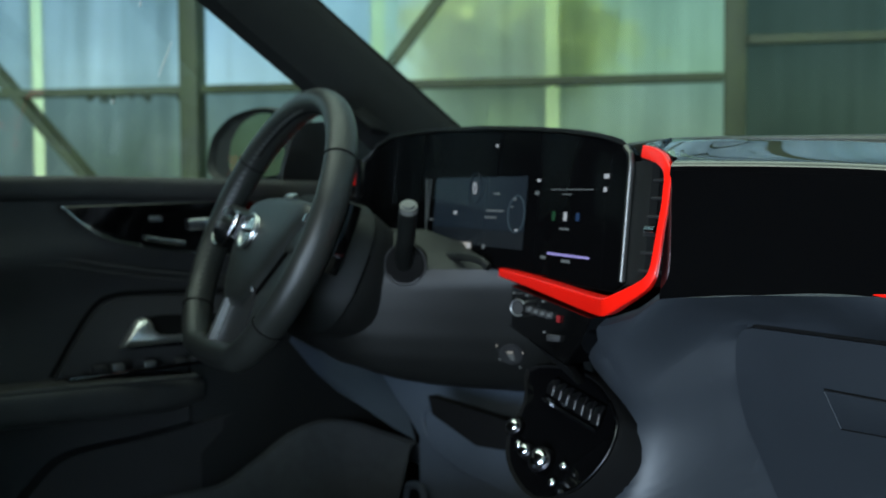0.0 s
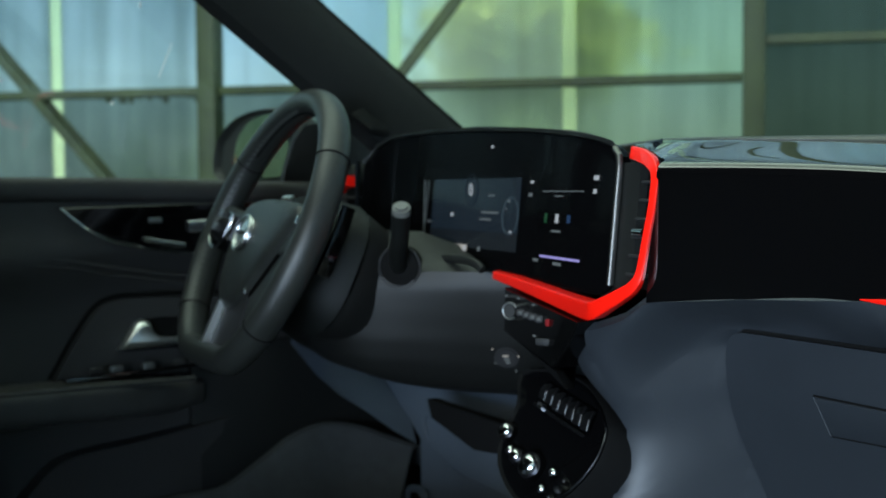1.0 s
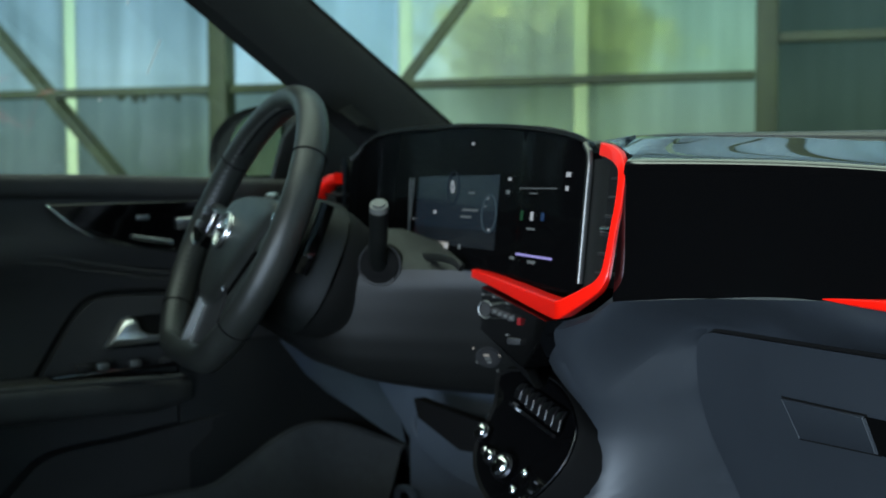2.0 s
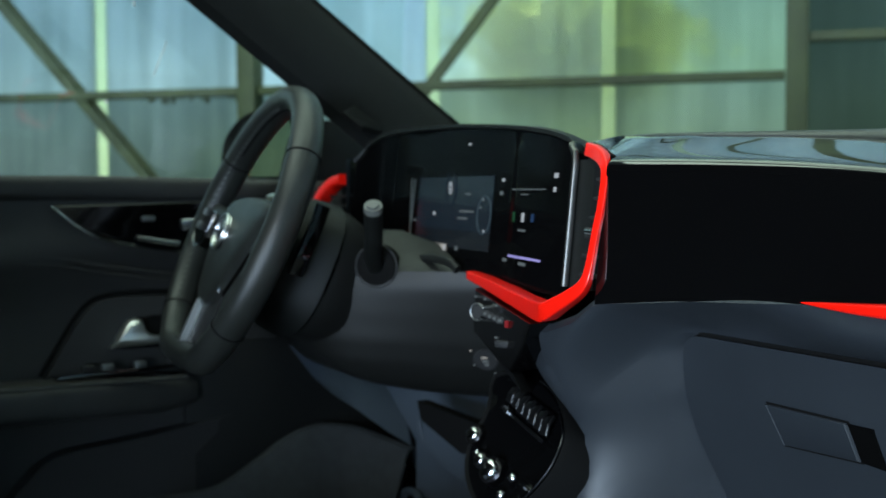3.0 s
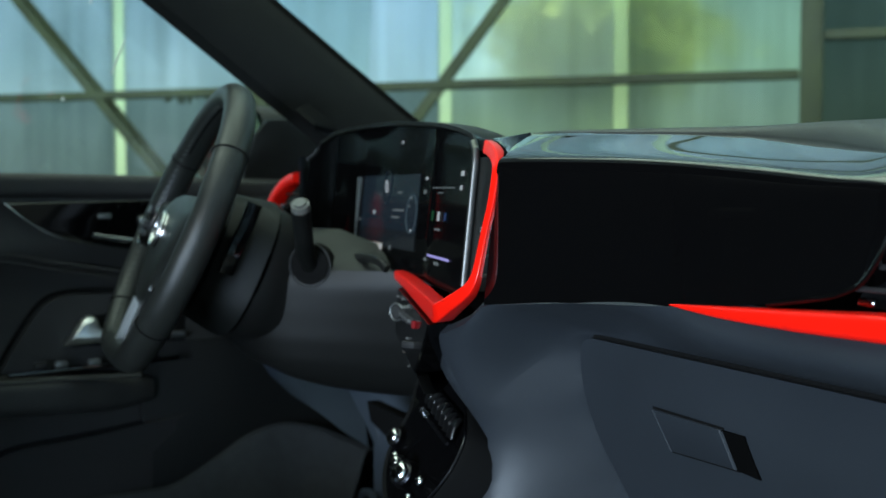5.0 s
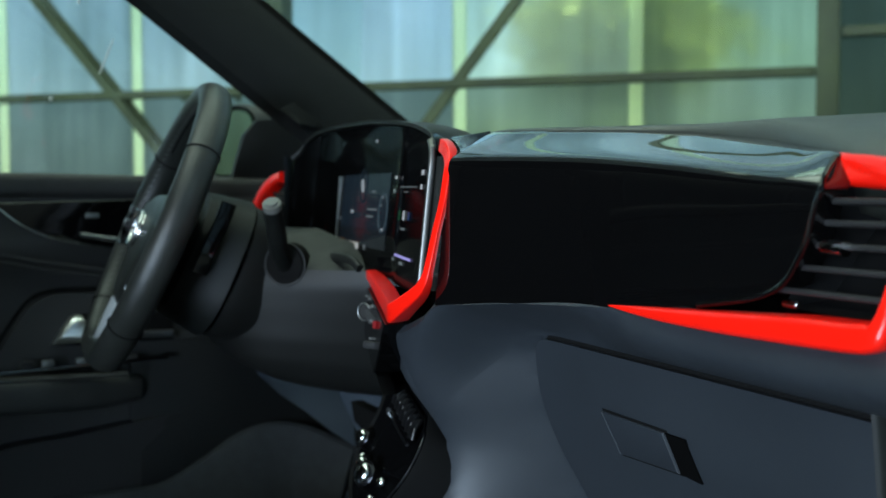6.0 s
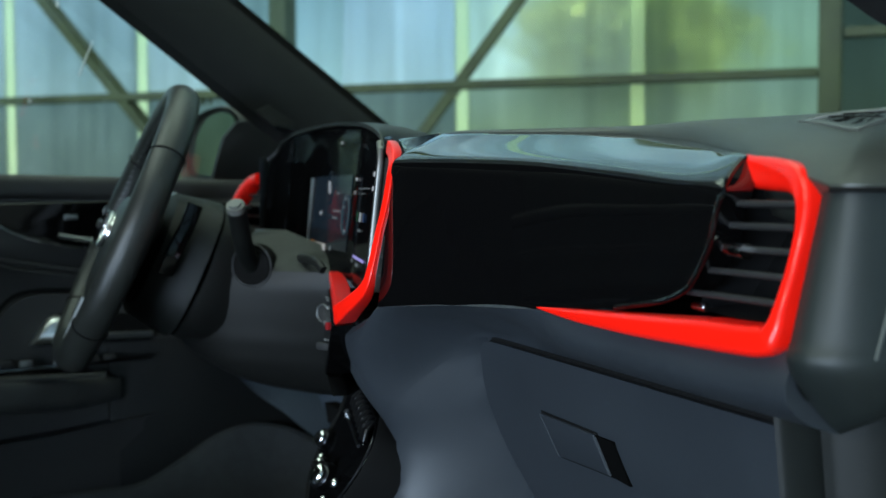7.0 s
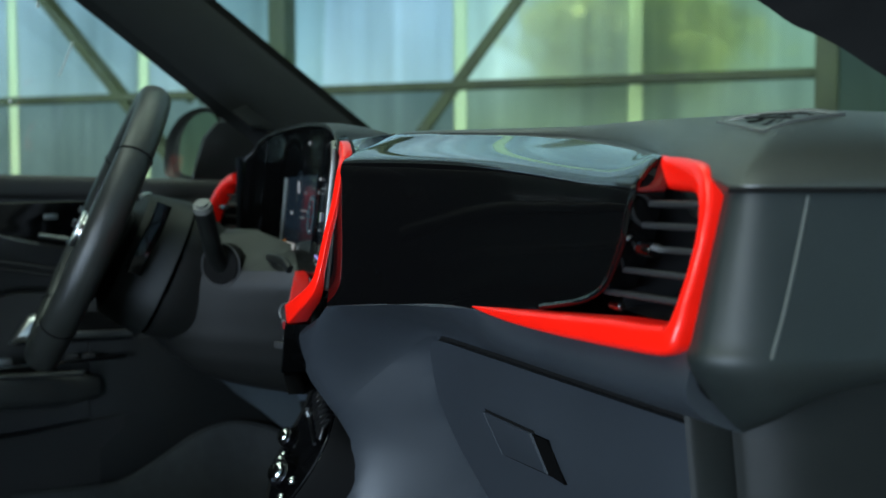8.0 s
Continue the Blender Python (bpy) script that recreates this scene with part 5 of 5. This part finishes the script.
part("chrome_line", sweep(smooth_path([(-0.686, y, z - 0.001) for y, z in strip[:7]], 5), ring(0.0019, 10), (1, 0, 0)), POLISH, door, "thin chrome line")
part("release_lever", sweep(smooth_path([(-0.684, -0.085, 0.976), (-0.676, -0.05, 0.977), (-0.674, -0.01, 0.974), (-0.684, 0.03, 0.970)], 4), round_rect(0.018, 0.008, 0.003, 3), (1, 0, 0)), CHROME, door, "satin chrome door release lever")
# added bar that imitates a highlight on the door chrome
part("lever_glint_bar", sweep([(-0.6835, -0.153, 0.9590), (-0.6835, -0.122, 0.9535), (-0.6835, -0.091, 0.9490)], ring(0.0042, 12), (1, 0, 0)), BAR, door, "added chrome bar imitating a glint below the trim strip")
part("lock_button", box((0.006, 0.020, 0.008), pose(-0.686, -0.135, 0.986), 0.002), SILVER, door)
part("crease", sweep(smooth_path([(-0.692, -0.95, 0.955), (-0.692, -0.352, 0.939), (-0.692, -0.2, 0.920), (-0.692, -0.071, 0.901), (-0.695, 0.2, 0.88)], 6), ring(0.003, 8), (1, 0, 0)), DOORP, door)
part("crease", sweep(smooth_path([(-0.692, -0.95, 0.945), (-0.692, -0.352, 0.929), (-0.692, -0.2, 0.910), (-0.692, -0.071, 0.891), (-0.695, 0.2, 0.87)], 6), ring(0.0022, 8), (1, 0, 0)), DOORP, door)
ins = smooth_path([(-0.690, -0.290, 0.770), (-0.690, -0.255, 0.828), (-0.690, -0.226, 0.866), (-0.690, -0.197, 0.879), (-0.690, -0.147, 0.880), (-0.690, -0.02, 0.876), (-0.694, 0.15, 0.87)], 5)
part("insert_seam", sweep(ins, round_rect(0.005, 0.004, 0.001, 2), (1, 0, 0)), SEAM, door)
part("insert", loft([[p + Vector((-0.004, 0.004, -0.004)) for p in ins] + [Vector((-0.694, 0.15, 0.77)), Vector((-0.694, -0.28, 0.77))], [p + Vector((0.003, 0.006, -0.006)) for p in ins] + [Vector((-0.687, 0.15, 0.77)), Vector((-0.687, -0.276, 0.77))]]), DOORP, door)
# dark plate on the door; shade of the grip hollow is its colour
part("handle_recess_shade", prism([(-0.185, 0.800), (-0.165, 0.842), (-0.13, 0.846), (-0.02, 0.84), (-0.02, 0.798)], Matrix(((0, 0, 1, -0.692), (1, 0, 0, 0), (0, 1, 0, 0), (0, 0, 0, 1))), 0.007, 0.001), SEAM, door)
grip = [(-0.196, 0.803), (-0.184, 0.822), (-0.170, 0.842), (-0.160, 0.845), (-0.152, 0.842), (-0.148, 0.828), (-0.138, 0.819), (-0.122, 0.816), (-0.02, 0.814), (-0.02, 0.804), (-0.12, 0.806)]
gm = Vector((-0.13, 0.816))
part("pull_handle", loft([[Vector((-0.684 + h, gm.x + (y - gm.x) * w, gm.y + (z - gm.y) * w2)) for y, z in grip] for h, w, w2 in ((0.0, 1.0, 1.0), (0.006, 1.0, 1.0), (0.012, 0.985, 0.93), (0.016, 0.96, 0.80), (0.018, 0.93, 0.60))]), SATIN, door, "satin chrome pull handle", 60)
part("armrest", sweep([(-0.672, -0.95, 0.748), (-0.672, -0.22, 0.739), (-0.682, -0.14, 0.735), (-0.70, -0.08, 0.732)], round_rect(0.09, 0.052, 0.016, 4), (0, 0, 1), scale=lambda f: 1.0 if f < 0.9 else 0.7), ARMREST, door, "leather-covered armrest")
part("arm_piping", sweep([(-0.634, -0.95, 0.770), (-0.634, -0.1, 0.760)], ring(0.004, 8), (0, 0, 1)), ARMREST, door)
sw = part("switch_plate", box((0.03, 0.24, 0.006), pose(-0.672, -0.155, 0.773, 2), 0.002), GLOSS, door)
for y in (-0.232, -0.204, -0.158, -0.112, -0.088):
    part("window_switch", box((0.012, 0.018, 0.010), pose(-0.664, y, 0.779), 0.003), SILVER if y in (-0.204, -0.158) else DARK, sw)
pk = smooth_path([(-0.665, -0.36, 0.58), (-0.665, -0.323, 0.623), (-0.665, -0.275, 0.660), (-0.665, -0.168, 0.672), (-0.672, -0.071, 0.683), (-0.69, 0.02, 0.690)], 5)
part("pocket", loft([[p for p in pk] + [Vector((-0.69, 0.02, 0.46)), Vector((-0.665, -0.36, 0.46))], [p + Vector((-0.035, 0, 0)) for p in pk] + [Vector((-0.72, 0.02, 0.46)), Vector((-0.70, -0.36, 0.46))]]), DOORP, door, "door pocket")
sail = [(0.076, 1.022), (0.086, 1.060), (0.100, 1.106), (0.122, 1.132), (0.200, 1.140), (0.300, 1.060), (0.300, 1.022)]
part("sail_panel", prism(sail, Matrix(((0, 0, 1, -0.717), (1, 0, 0, 0), (0, 1, 0, 0), (0, 0, 0, 1))), 0.012, 0.003), SOFT, door, "black corner cover behind the mirror")
win = part("window_pane", solid_sheet([[(-0.73 + 0.10 * (z - 1.03), y, z) for y in spaced(-0.9, 0.30, 3)] for z in spaced(1.02, 1.42, 3)], 0.003, (1, 0, 0)), GLASS, door, "clear side window glass")
win.visible_shadow = False
# reflections of lights in the window, modelled as white marks on the pane
part("glint_streak", sweep([(-0.7065, -0.096, 1.245), (-0.7115, -0.116, 1.1935)], ring(0.0011, 6), (1, 0, 0)), GLINT_WHITE, win, "thin pale painted reflection on the glass")
part("glint_dot", sweep([(-0.7145, -0.184, 1.157), (-0.7148, -0.185, 1.152)], ring(0.0024, 8), (1, 0, 0)), GLINT_WHITE, win)
part("glint_dot", sweep([(-0.7010, -0.145, 1.299), (-0.7015, -0.146, 1.291)], ring(0.0018, 8), (1, 0, 0)), GLINT_WHITE, win)

# ---- outside mirror ----
mir = thing("wing_mirror", "dark outside mirror beyond the driver window", "mirror")
mo = [(-0.108, -0.055), (-0.112, 0.0), (-0.085, 0.034), (-0.04, 0.057), (0.03, 0.066), (0.09, 0.050), (0.10, 0.0), (0.085, -0.055), (0.0, -0.064)]
mp = smooth_path([(a, b, 0) for a, b in mo], 4, True)
MM = Matrix.Translation((-0.936, 0.154, 1.103)) @ pose(0, 0, 0, 0, 0, 14)
part("shell", loft([[MM @ Vector((v.x * w, d, v.y * w)) for v in mp] for d, w in ((0.0, 0.90), (-0.012, 0.98), (0.0, 1.03), (0.04, 1.0), (0.08, 0.8), (0.10, 0.4))]), DOORP, mir, "dark mirror housing")
part("mirror_glass", loft([[MM @ Vector((0.028 + v.x * 0.66, d, v.y * 0.84)) for v in mp] for d in (-0.016, -0.004)]), MIRROR, mir, "mirror glass")
part("foot", box((0.12, 0.05, 0.03), pose(-0.80, 0.20, 1.055, 0, 12, 0), 0.01), DOORP, mir)

# ---- windscreen ----
ws = thing("windscreen", "clear raked windscreen glass", "windscreen")
pane = part("pane", solid_sheet([[(x, y - 0.10 * x * x, 1.05 + (0.60 - y) * 0.53) for x in spaced(-0.74, 0.70, 15)] for y in spaced(-0.30, 0.62, 7)], 0.003, (0, 0.4, 0.9)), GLASS, ws)
pane.visible_shadow = False
band = [(0.050, -0.016), (0.082, -0.022), (0.083, -0.028), (0.050, -0.030)]
part("border", sweep(smooth_path([foot - axis * 0.2, foot, foot.lerp(head, 0.5), head, head + axis * 0.3], 8), band, (0.9, -0.25, 0.3)), SEAM, ws, "black printed border along the pillar")
